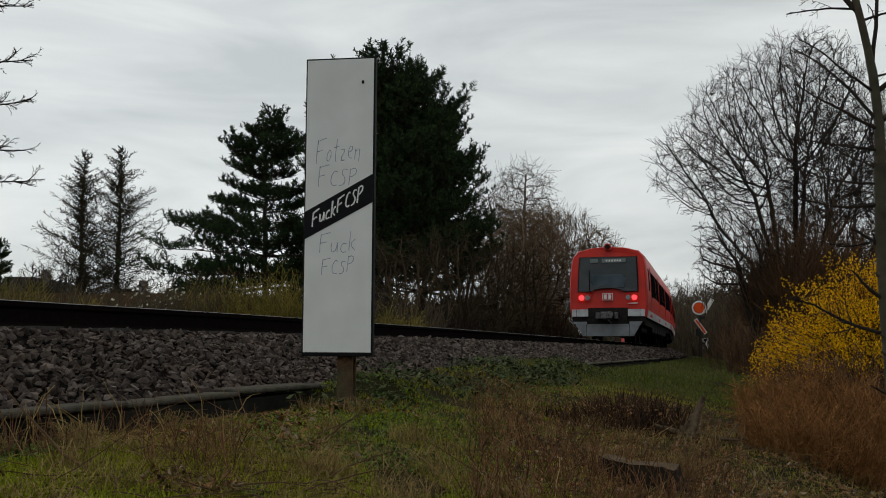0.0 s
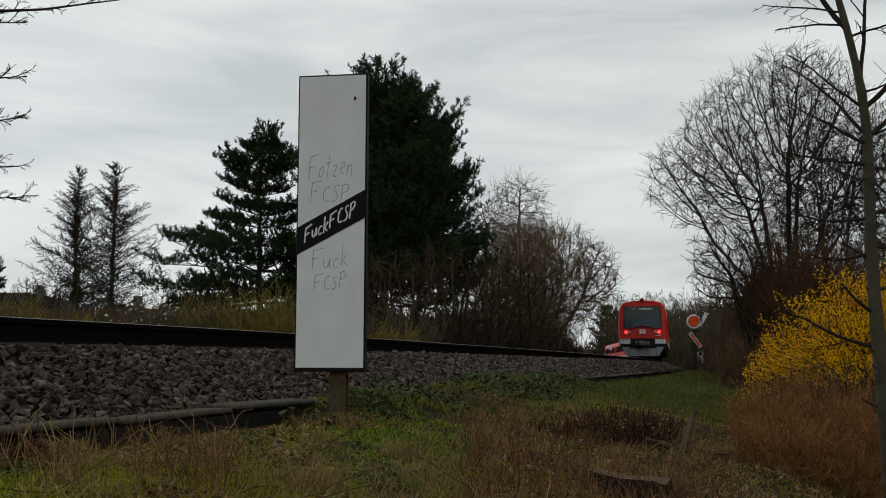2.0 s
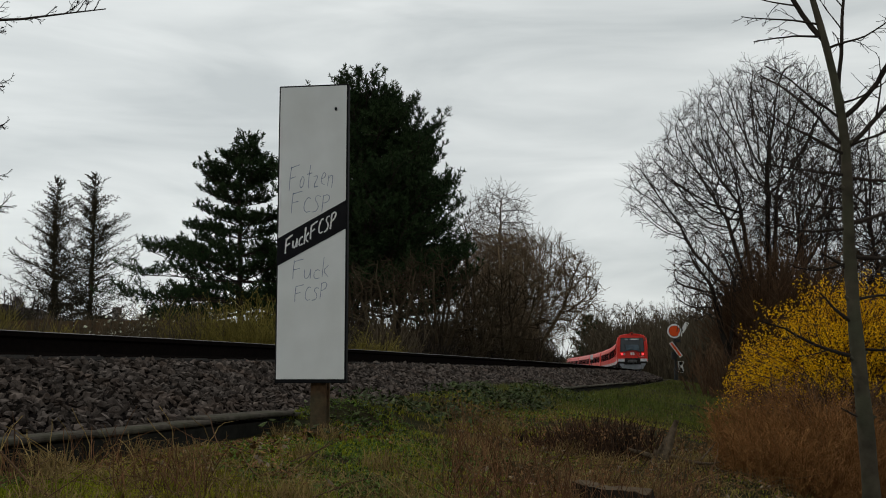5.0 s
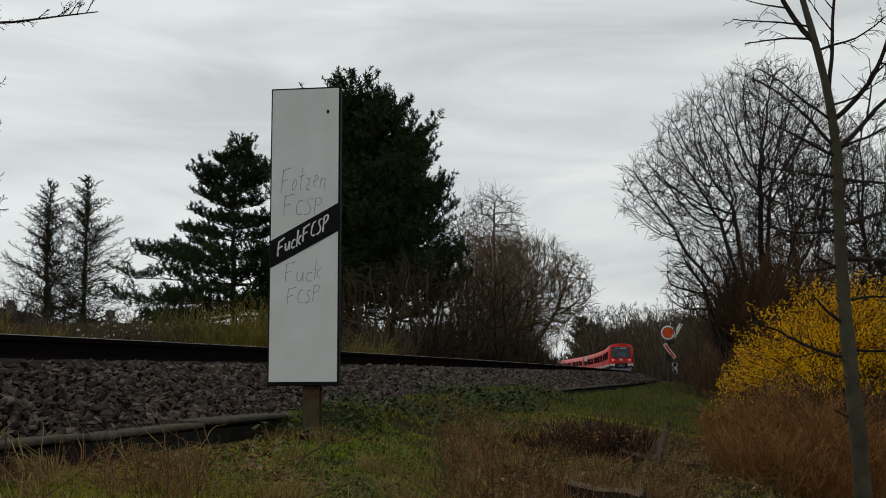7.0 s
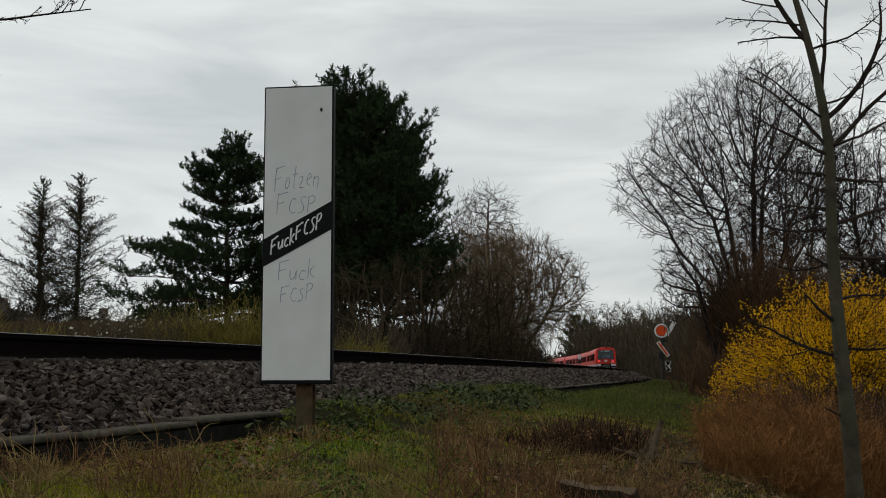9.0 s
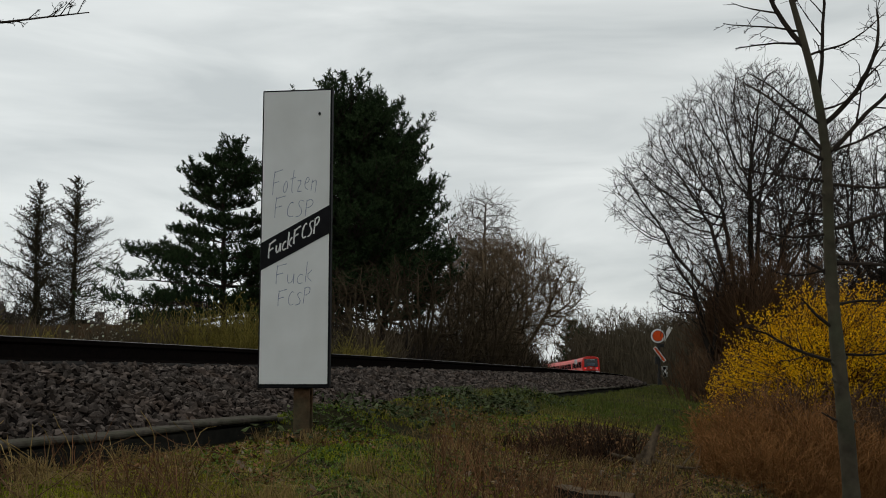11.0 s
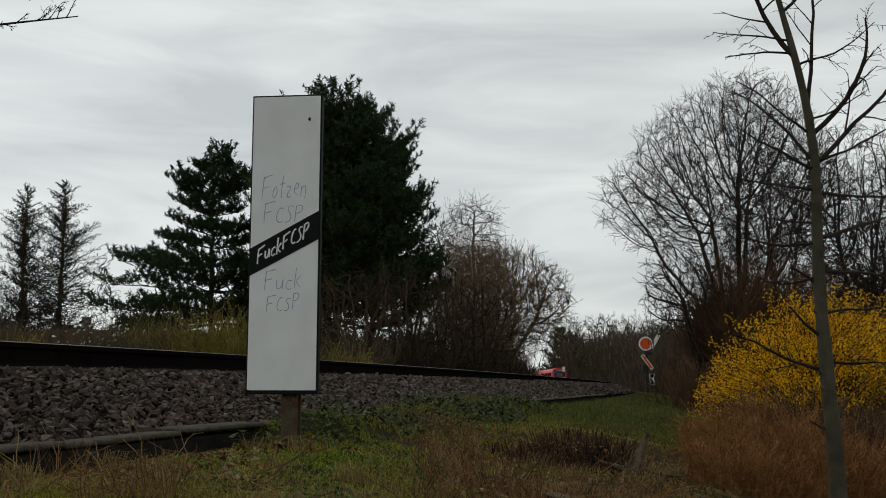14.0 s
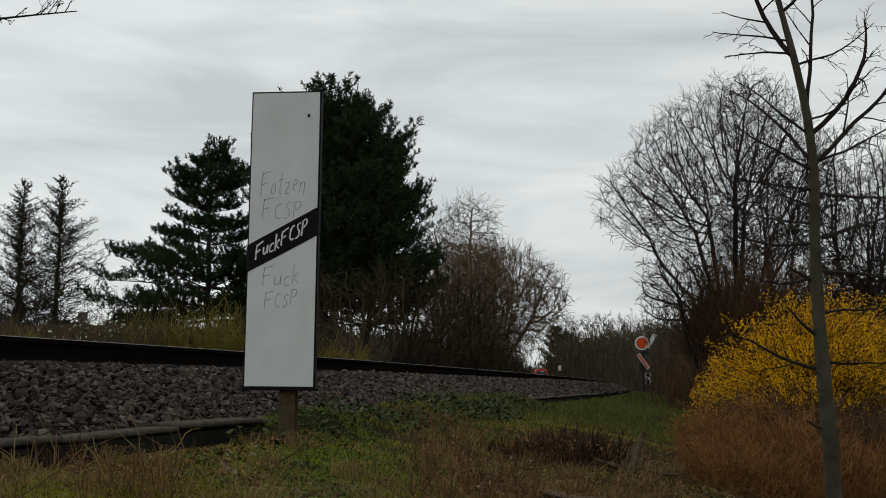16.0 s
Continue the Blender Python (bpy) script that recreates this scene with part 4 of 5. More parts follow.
def right_side():
    # the big tree: a short bole parting into a fan of limbs
    limbs = [[(0, 0, -0.2), (0.05, 0, 1.2), (0, 0, 2.6)]]
    for x, y, z in ((-2.0, 0.2, 4.7), (-1.2, -0.5, 5.6), (-0.5, 0.5, 6.2), (0.1, -0.3, 6.6), (0.6, 0.4, 6.3), (1.3, -0.2, 5.8), (1.9, 0.4, 5.2)):
        limbs.append([(0.12 * x, 0.12 * y, 2.35), (0.42 * x, 0.5 * y, 3.3), (x, y, z)])
    crown_tree("spreading_tree", "large leafless spreading tree with a fan of dark branches", gz(10.35, 30), limbs,
               ((0.1, 0, 7.25, 3.4, 2.6, 2.9, 0.70), (-2.1, 0, 6.5, 2.1, 1.6, 1.5, 0.22), (0.6, 0, 9.2, 1.7, 1.4, 1.6, 0.16)), 203, M_TWIG, 4500, 0.14, 1.5, 0.23, 0.0047, 0.22, 4, 0.40, power=2.75)
    crown_tree("small_bare_tree", "slim leafless tree leaning towards the line", gz(8.75, 28.5), [[(0, 0, -0.2), (-0.02, 0, 1.2), (-0.25, 0, 2.2), (-0.45, 0, 3.2)], [(-0.02, 0, 1.4), (0.15, 0, 2.4), (0.2, 0, 3.4)]],
               ((-0.55, 0, 3.5, 1.15, 0.9, 1.35, 1.0),), 211, M_TWIG, 900, 0.13, 1.0, 0.20, 0.0055, 0.08, 3, 0.28)
    for i, (x, y, h) in enumerate(((13.6, 34, 10.0), (16.2, 34, 10.6), (19.0, 37, 10.2))):
        crown_tree("spreading_tree", "leafless tree with upright dark branches", gz(x, y), fan(4, 0.15, 1.1, 0.9, 0.5 * h, 20 + i), ((0, 0, 0.60 * h, 2.4, 2.0, 0.42 * h, 1.0),), 221 + i, M_TWIG, 2000, 0.18, 1.5, 0.28, 0.0056, 0.12, 5, 0.45, power=2.7)
    twig_bush("dense_shrub", "tall dense dark russet shrub of fine twigs under a bare tree", 10.25, 29.0, 0.8, 0.7, 4.9, 620, 239, M_TWIGRED, 0.0085)
    twig_bush("dense_shrub", "tall dense dark russet shrub of fine twigs beside a bare tree", 11.5, 29.3, 0.8, 0.7, 4.3, 480, 238, M_TWIGRED, 0.0085)
    for i, (x, y, h, w) in enumerate(((9.5, 29, 3.2, 0.9), (13.2, 28, 3.4, 1.2), (14.8, 29, 3.6, 1.3), (10.8, 26, 2.4, 1.1), (12.4, 25.5, 2.4, 1.1), (9.3, 27, 1.5, 0.9), (15.0, 35, 5.4, 1.7), (17.3, 36, 5.6, 1.7), (12.6, 37, 5.6, 1.6))):
        crown_tree("thicket_shrub", "dense tangled leafless russet-brown shrub under trees", gz(x, y), fan(7, 0.2, 0.5 * w, 0.4 * w, 0.5 * h, 240 + i), ((0, 0, 0.55 * h, w, 0.9 * w, 0.5 * h, 1.0),), 243 + i, M_TWIGRED, 800, 0.14, 1.0, 0.22, 0.008, 0.10, 5, 0.38, "thicket shrubs", category="shrub")


def undergrowth():
    """Close-grown brush behind the line, too tangled to tell one plant from the next."""
    for name, label, seed, n, x0, x1, y0, y1, h0, h1, m, big in (("undergrowth", "dark tangled brush under the pines", 310, 13000, -7.5, 5.0, 44, 54, 1.6, 3.9, M_TWIGDARK, 1.0),
                                                              ("undergrowth", "brown brush along the far side of the line", 312, 6000, 2.5, 10.6, 86, 96, 2.0, 5.0, M_TWIGDARK, 1.5),
                                                              ("hedge", "dull brown overgrown hedge behind the gardens", 311, 9000, -30, -6.5, 48, 55, 0.9, 2.1, M_SCRUB, 1.0),
                                                              ("far_woods", "distant leafless brown wood where the line bends away", 313, 5000, 33, 68, 335, 365, 4.0, 13.0, M_TWIGFAR, 6.0)):
        rng = random.Random(seed)
        vs, fs = [], []
        for _ in range(n):
            x, y = rng.uniform(x0, x1), rng.uniform(y0, y1)
            g = ground_z(x, y)
            top = (h0 + (h1 - h0) * (0.5 + 0.8 * fbm(x, y * 0.3, 0.35))) * rng.uniform(0.3, 1.0)
            z = g + top * rng.uniform(0.0, 0.7)
            ln = rng.uniform(0.5, 1.3) * (1 + 0.5 * (big - 1))
            lx, ly, w = rng.gauss(0, 0.4), rng.gauss(0, 0.3), rng.uniform(0.012, 0.035) * big
            k = len(vs)
            vs += [(x - w, y, z), (x + w, y + w, z), (x + lx * ln + 0.4 * w, y + ly * ln, z + ln), (x + lx * ln - 0.4 * w, y + ly * ln, z + ln)]
            fs.append((k, k + 1, k + 2, k + 3))
        tagged(part(name, (vs, fs), m), label, "brush", kind="stuff")


def far_woods():
    """The wood that closes the view where the line bends away."""
    w = Wood(300, 0.032)
    rng = w.rng
    lv = [(5, 0.15, 40, 0.50, 0.08, 0.03, 2, 3), (4, 0.2, 40, 0.6, 0.1, 0.03, 1, 3), (0, 0, 0, 0, 0.1, 0.0, 1, 3)]
    for i in range(165):
        near = i > 112
        y = rng.uniform(44, 108) if near else rng.uniform(105, 270)
        c = centre(min(y, 250))
        x = c + rng.uniform(7, 17) if near else rng.uniform(120, 330) * y / 1000
        if -12 < x - c < 6:
            x = c + (6 + rng.uniform(0, 5) if x > c - 6 else -12 - rng.uniform(0, 5))
        if x < c and y < 130:
            continue
        h = rng.uniform(0.75, 1.08) * 0.076 * y + 1.0 * (x > c)
        h = rng.uniform(6.5, 9.5) if near else h
        foot = Vector((x, y, ground_z(x, y)))
        for _ in range(230):
            p = foot + Vector((rng.gauss(0, 2.0), rng.gauss(0, 2.0), rng.uniform(0, 0.62) * h))
            n0 = len(w.vs)
            wd, tall, lx = 0.0005 * y, rng.uniform(0.9, 2.4), rng.gauss(0, 0.5)
            w.vs += [(p.x - wd, p.y, p.z), (p.x + wd, p.y, p.z), (p.x + lx, p.y + rng.gauss(0, 0.3), p.z + tall)]
            w.fs.append((n0, n0 + 1, n0 + 2))
        for s in range(2):
            d = Vector((rng.gauss(0, 0.14), rng.gauss(0, 0.14), 1))
            pts = w.path(foot, d, h * rng.uniform(0.7, 1), 5, 0.06, 0.02)
            w.tube(pts, 0.11, 0.025, 3)
            for k in range(7):
                f = 0.1 + 0.85 * (k + rng.random()) / 7
                j = min(int(f * 5), 4)
                q = pts[j].lerp(pts[j + 1], f * 5 - j)
                w.grow(q, w.aside((pts[j + 1] - pts[j]).normalized(), 40), h * 0.36 * (1.15 - 0.8 * f), 0.045, lv)
    tagged(part("far_woods", w.mesh(), M_TWIGFAR), "distant leafless grey-brown wood beyond the bend", "woods", kind="stuff")
    for x, y, h in ((41.5, 250, 15.5), (45.0, 252, 14.0)):
        pine(gz(x, y), h, 4.5, int(h * 10), "distant dark evergreen beside the line", low=0.1, whorls=9, per=5, tuft_n=5, dome=True, brush=0.6)




# ---- young tree beside the standpoint ----
def young_tree():
    k = 0.667
    foot = Vector((2.70, 6.0, ground_z(2.70, 6.0)))
    e = thing("young_tree", Matrix.Translation(foot), "young leafless tree with smooth grey-green bark and long thin branches", "tree")
    trunk, crown = Wood(401), Wood(402, 0.0024)
    rng = crown.rng

    def line(z):
        """The trunk's middle at a height."""
        return Vector((np.interp(z, (-1.2, -0.69, 0.10, 0.73, 1.30, 1.66, 2.02, 2.39, 2.9), (2.70, 2.674, 2.650, 2.638, 2.640, 2.606, 2.545, 2.468, 2.36)), 6.0 + 0.02 * math.sin(3 * z), z)) - foot

    def thick(z):
        return max(0.012, 0.0505 - 0.0105 * (z + 0.7))

    heights = np.linspace(foot.z - 0.1, 2.9, 26)
    base = len(trunk.vs)
    n = 14
    for z in heights:
        q = line(z)
        r = thick(z) * (1 + 0.05 * math.sin(13 * z))
        trunk.vs += [(q.x + r * math.cos(6.2832 * i / n), q.y + r * math.sin(6.2832 * i / n), q.z) for i in range(n)]
    for j in range(len(heights) - 1):
        for i in range(n):
            trunk.fs.append((j * n + i, j * n + (i + 1) % n, (j + 1) * n + (i + 1) % n, (j + 1) * n + i))
    part("trunk", trunk.mesh(), M_GREYBARK, e, smooth=True)
    for z, s in ((-0.30, 1), (0.05, -1), (0.08, 1), (0.41, -1), (0.70, 1), (1.08, -1), (1.36, 1), (-0.05, -1)):
        q = line(z)
        knot = Wood(403)
        knot.tube([q + Vector((s * thick(z) * 0.8, -0.01, -0.008)), q + Vector((s * (thick(z) + 0.012), -0.012, 0.004))], 0.016, 0.008, 8)
        part("branch_collar", knot.mesh(), M_GREYBARK, e, smooth=True)
    lv = [(5, 0.22, 40, 0.28, 0.085, 0.0, 9, 6), (3, 0.25, 45, 0.5, 0.16, -0.03, 4, 3), (0, 0, 0, 0, 0.18, -0.10, 3, 3)]

    def bough(z, side, rise, length, r, lift=0.03, depth=0.25, shoots=5):
        """A bough that leaves the trunk at a height, to one side, and bends upwards by lift."""
        d = Vector((side * math.cos(radians(rise)), rng.uniform(-depth, depth), math.sin(radians(rise))))
        order = [(int(shoots * 1.6),) + lv[0][1:5] + (lift, 9, 6)] + lv[1:]
        crown.grow(line(z), d, length, r * 0.82, order)

    # leaders and the strong upright boughs
    bough(2.00, -1, 52, 1.0, 0.022, 0.05)
    bough(1.66, 1, 78, 1.2, 0.017, 0.02)
    bough(1.50, 1, 34, 1.05, 0.023, 0.09, 0.15)
    bough(1.32, 1, 30, 1.10, 0.020, 0.11, 0.15)
    bough(2.30, 1, 40, 0.7, 0.014, 0.06)
    bough(2.45, -1, 35, 0.7, 0.012, 0.06)
    # thinner ones towards the line
    bough(2.11, -1, 10, 0.48, 0.009, 0.02, shoots=4)
    bough(2.02, -1, 20, 0.44, 0.010, -0.05, shoots=3)
    bough(1.50, -1, 42, 0.58, 0.011, 0.01)
    bough(1.33, -1, 38, 0.68, 0.015, 0.05)
    bough(1.28, -1, 16, 0.62, 0.014, 0.02)
    bough(1.15, -1, 10, 0.58, 0.012, 0.02, shoots=7)
    bough(1.04, -1, 22, 0.50, 0.010, 0.00)
    bough(0.95, -1, 6, 0.52, 0.011, 0.03)
    bough(0.83, -1, -2, 0.60, 0.013, 0.01)
    bough(0.62, -1, -12, 0.34, 0.010, 0.06, shoots=2)
    bough(0.56, -1, 40, 0.22, 0.017, 0.0, shoots=1)
    bough(0.25, -1, 38, 0.30, 0.017, 0.0, shoots=1)
    bough(0.055, -1, 2, 0.58, 0.016, 0.03, shoots=9)
    bough(-0.31, -1, 14, 0.15, 0.013, 0.0, shoots=1)
    # and away from it
    bough(1.95, 1, 20, 0.65, 0.010, 0.04)
    bough(1.60, 1, 8, 0.42, 0.009, 0.05)
    bough(1.33, 1, 8, 0.60, 0.012, 0.04)
    bough(1.14, 1, 0, 0.70, 0.014, 0.03)
    bough(1.08, 1, -45, 0.20, 0.011, 0.0, shoots=1)
    bough(0.86, 1, 8, 0.75, 0.019, 0.02)
    bough(0.66, 1, 2, 0.70, 0.016, 0.01)
    bough(0.40, 1, -6, 0.55, 0.013, 0.02)
    bough(0.10, 1, -4, 0.45, 0.012, 0.03)
    part("crown", crown.mesh(), M_TWIG, e, "long thin bare branches with drooping catkins")


def overhanging_tree():
    foot = gz(-9.2, 14.0)
    e = thing("overhanging_tree", Matrix.Translation(foot), "leafless tree whose fine drooping twigs overhang the line", "tree")
    trunk, crown = Wood(411), Wood(412, 0.0045)
    trunk.tube([Vector((0, 0, -0.2)), Vector((0.1, 0, 3)), Vector((0.0, 0.1, 7.5))], 0.16, 0.05, 9)
    part("trunk", trunk.mesh(), M_TWIG, e, smooth=True)
    lv = [(4, 0.2, 38, 0.45, 0.10, 0.03, 4, 3), (3, 0.2, 40, 0.5, 0.15, -0.02, 2, 3), (0, 0, 0, 0, 0.2, -0.03, 2, 3)]
    rng = crown.rng
    for z, tip, r, sag in ((4.9, (-4.40, 14.0, 5.10), 0.05, 0.10), (5.6, (-4.75, 14.2, 5.55), 0.04, 0.1), (4.7, (-5.80, 13.8, 4.72), 0.03, 0.0), (3.6, (-5.75, 13.9, 3.98), 0.03, 0.05), (3.2, (-5.88, 14.1, 3.42), 0.025, 0.0), (2.7, (-5.85, 14.0, 2.72), 0.025, 0.0), (2.4, (-5.75, 14.0, 2.25), 0.03, 0.05)):
        p, q = Vector((0.05, 0, z)), Vector(tip) - foot
        pts = [p.lerp(q, k / 8) + Vector((0, rng.gauss(0, 0.02), -sag * math.sin(math.pi * k / 8) + rng.gauss(0, 0.015))) for k in range(9)]
        crown.tube(pts, r, 0.008, 5)
        for _ in range(22):
            f = rng.uniform(0.35, 1.0)
            k = min(int(f * 8), 7)
            d = crown.aside((pts[k + 1] - pts[k]).normalized(), rng.uniform(20, 55))
            d.z = abs(d.z) * rng.choice((1, 1, 1, -0.5))
            crown.grow(pts[k].lerp(pts[k + 1], f * 8 - k), d, rng.uniform(0.2, 0.5) * (1.25 - 0.6 * f), 0.010, lv)
    part("crown", crown.mesh(), M_TWIG, e, "fine drooping twigs")


def blossoms(vs, fs, p, rng, size, n=2):
    for _ in range(n):
        a = Vector((rng.gauss(0, 1), rng.gauss(0, 1), rng.gauss(0, 1))).normalized()
        u = a.orthogonal().normalized() * size * rng.uniform(0.6, 1.2)
        v = a.cross(u).normalized() * size * rng.uniform(0.35, 0.7)
        k = len(vs)
        vs += [tuple(p - u), tuple(p - v), tuple(p + u), tuple(p + v)]
        fs.append((k, k + 1, k + 2, k + 3))


def forsythia():
    foot = Vector((5.72, 13.4, ground_z(5.72, 13.4)))
    e = thing("forsythia_bush", Matrix.Translation(foot), "big arching forsythia bush covered in bright yellow blossom", "shrub")
    w = Wood(421, 0.004)
    rng = w.rng
    vs, fs = [], []
    for i in range(780):
        a = rng.uniform(0, 6.283)
        q = math.sqrt(rng.random())
        reach = Vector((1.80 * q * math.cos(a), 1.25 * q * math.sin(a), 0))
        top = 2.36 * math.sqrt(max(0.03, 1 - 0.78 * q * q)) * rng.uniform(0.70, 1.05) + 0.30 * math.cos(a) * q + (rng.uniform(0.1, 0.28) if i % 14 == 0 else 0)
        base = Vector((rng.gauss(0, 0.22), rng.gauss(0, 0.2), 0.0))
        end = reach + Vector((0, 0, top))
        mid = base.lerp(end, 0.55) + Vector((-reach.x * 0.12, -reach.y * 0.12, 0.22))
        pts = [base, base.lerp(mid, 0.5) + Vector((rng.gauss(0, 0.03), rng.gauss(0, 0.03), 0)), mid, mid.lerp(end, 0.5) + Vector((rng.gauss(0, 0.05), rng.gauss(0, 0.05), 0.05)), end]
        w.tube(pts, 0.009, 0.004, 3)
        for j in range(54):
            f = 1 - 0.62 * rng.random() ** 1.5
            x = f * 4
            k = min(int(x), 3)
            p = pts[k].lerp(pts[k + 1], x - k) + Vector((rng.gauss(0, 0.035), rng.gauss(0, 0.035), rng.gauss(0, 0.035)))
            if p.z > 0.35 + 0.6 * rng.random() ** 2:
                blossoms(vs, fs, p, rng, 0.0155, 2)
    part("stem", w.mesh(), M_TWIGRED, e, "thin brown arching stems")
    part("blossom", (vs, fs), M_YELLOW, e, "dense yellow flowers")


def twig_bush(name, label, x, y, rx, ry, h, n, seed, material, thin=0.003, group="", top=None, bloom=None, bloom_n=0):
    """A mound of fine upright twigs."""
    foot = Vector((x, y, ground_z(x, y)))
    e = thing(name, Matrix.Translation(foot), label, "shrub", group)
    w, stems = Wood(seed, thin), Wood(seed + 500, thin)
    rng = w.rng
    lv = [(6, 0.25, 36, 0.42, 0.09, 0.02, 4, 3), (3, 0.2, 38, 0.5, 0.12, 0.02, 2, 3), (0, 0, 0, 0, 0.1, 0.02, 1, 3)]
    if thin > 0.005:
        lv = [(7, 0.2, 30, 0.45, 0.08, 0.03, 3, 3), (0, 0, 0, 0, 0.1, 0.02, 1, 3)]
    tips = []
    for i in range(n):
        a, q = rng.uniform(0, 6.283), math.sqrt(rng.random())
        b = Vector((rx * q * math.cos(a), ry * q * math.sin(a), 0))
        b.z = ground_z(x + b.x, y + b.y) - foot.z - 0.03
        hh = h * (math.sqrt(max(0.05, 1 - 0.75 * q * q))) * rng.uniform(0.55, 1.05)
        d = Vector((0.35 * q * math.cos(a) + rng.gauss(0, 0.12), 0.35 * q * math.sin(a) + rng.gauss(0, 0.12), 1))
        pts = stems.path(b, d, hh, lv[0][6], lv[0][4], lv[0][5])
        stems.tube(pts, thin * 1.8, thin, 3)
        tips.append((pts[-1], d))
        for j in range(lv[0][0]):
            f = rng.uniform(lv[0][1], 1.0) * (len(pts) - 1)
            j0 = min(int(f), len(pts) - 2)
            way = w.aside((pts[j0 + 1] - pts[j0]).normalized(), lv[0][2] * rng.uniform(0.7, 1.4))
            w.grow(pts[j0].lerp(pts[j0 + 1], f - j0), way, hh * lv[0][3] * rng.uniform(0.4, 1.1), thin, lv[1:], tips)
    part("stem", stems.mesh(), material, e)
    part("twigwork", w.mesh(), material, e)
    if bloom:
        vs, fs = [], []
        for _ in range(bloom_n):
            p, d = rng.choice(tips)
            blossoms(vs, fs, p + Vector((rng.gauss(0, 0.05), rng.gauss(0, 0.05), rng.gauss(0, 0.05))), rng, 0.05 if bloom_n < 500 else 0.028, 2)
        part("blossom", (vs, fs), bloom, e)
    return e


def shrubs():
    twig_bush("russet_shrub", "dense rounded shrub of fine leafless russet twigs", 3.45, 8.0, 1.05, 0.75, 0.70, 1100, 431, M_SHRUB, 0.0019)
    twig_bush("russet_shrub", "low shrub of fine leafless russet twigs", 2.55, 6.85, 0.5, 0.45, 0.42, 420, 433, M_SHRUB, 0.0017)
    twig_bush("russet_shrub", "dark leafless undergrowth below the yellow bush", 5.0, 11.0, 1.3, 0.8, 0.95, 420, 435, M_TWIGRED, 0.004)
    twig_bush("russet_shrub", "dark leafless undergrowth beside a young tree", 6.6, 11.5, 1.2, 0.9, 1.2, 320, 437, M_TWIGRED, 0.004)
    # beyond the track
    rng = random.Random(77)
    twig_bush("olive_shrub", "yellow-olive shrub with swelling buds behind the rails", -3.75, 24, 0.8, 0.6, 1.75, 260, 441, M_OLIVE, 0.006, "olive shrubs", bloom=M_OLIVE, bloom_n=1500)
    twig_bush("olive_shrub", "yellow-olive shrub with swelling buds behind the rails", -4.9, 24.5, 0.7, 0.6, 1.55, 200, 442, M_OLIVE, 0.006, "olive shrubs", bloom=M_OLIVE, bloom_n=1500)
    twig_bush("olive_shrub", "small yellow-olive shrub with swelling buds", -1.3, 26, 0.7, 0.5, 1.25, 200, 443, M_OLIVE, 0.006, "olive shrubs", bloom=M_OLIVE, bloom_n=1500)
    twig_bush("blossom_shrub", "small shrub with loose white blossom behind the rails", -7.45, 26, 0.6, 0.5, 1.55, 90, 444, M_SCRUB, 0.006, bloom=M_WHITEBLOOM, bloom_n=230)
    for i, x in enumerate(np.linspace(-13.5, -2.2, 15)):
        y = 25.5 + rng.uniform(-1.5, 2.5)
        twig_bush("scrub_bush", "low tangle of brown leafless scrub behind the rails", x, y, rng.uniform(0.6, 0.95), 0.6, rng.uniform(1.0, 1.7), 125, 450 + i, M_SCRUB if i % 3 else M_OLIVE, 0.006, "scrub along the far side")
    for i, (x, y) in enumerate(((0.2, 27.5), (1.4, 30), (2.6, 33), (3.6, 36), (4.8, 40), (6.3, 46), (8.2, 52), (10.2, 60), (12.5, 70), (15, 82))):
        twig_bush("scrub_bush", "low tangle of brown leafless scrub behind the rails", x - 1.2 - 0.04 * y, y, 1.1, 0.9, 1.5 + 0.012 * y, 105, 480 + i, M_SCRUB if i % 2 else M_TWIG, 0.006 + 0.0001 * y, "scrub along the far side")
    for i, (x, y) in enumerate(((7.6, 26), (8.6, 24), (9.6, 22), (11.2, 37), (13.5, 45), (16.5, 56), (19.5, 66), (22, 74), (23, 80))):
        twig_bush("scrub_bush", "low brown leafless scrub at the foot of the bank", x + 0.4, y, 1.1, 0.9, 1.25 + 0.012 * y, 105, 500 + i, M_SCRUB if i % 2 else M_TWIGRED, 0.006 + 0.0001 * y, "scrub along the near side")


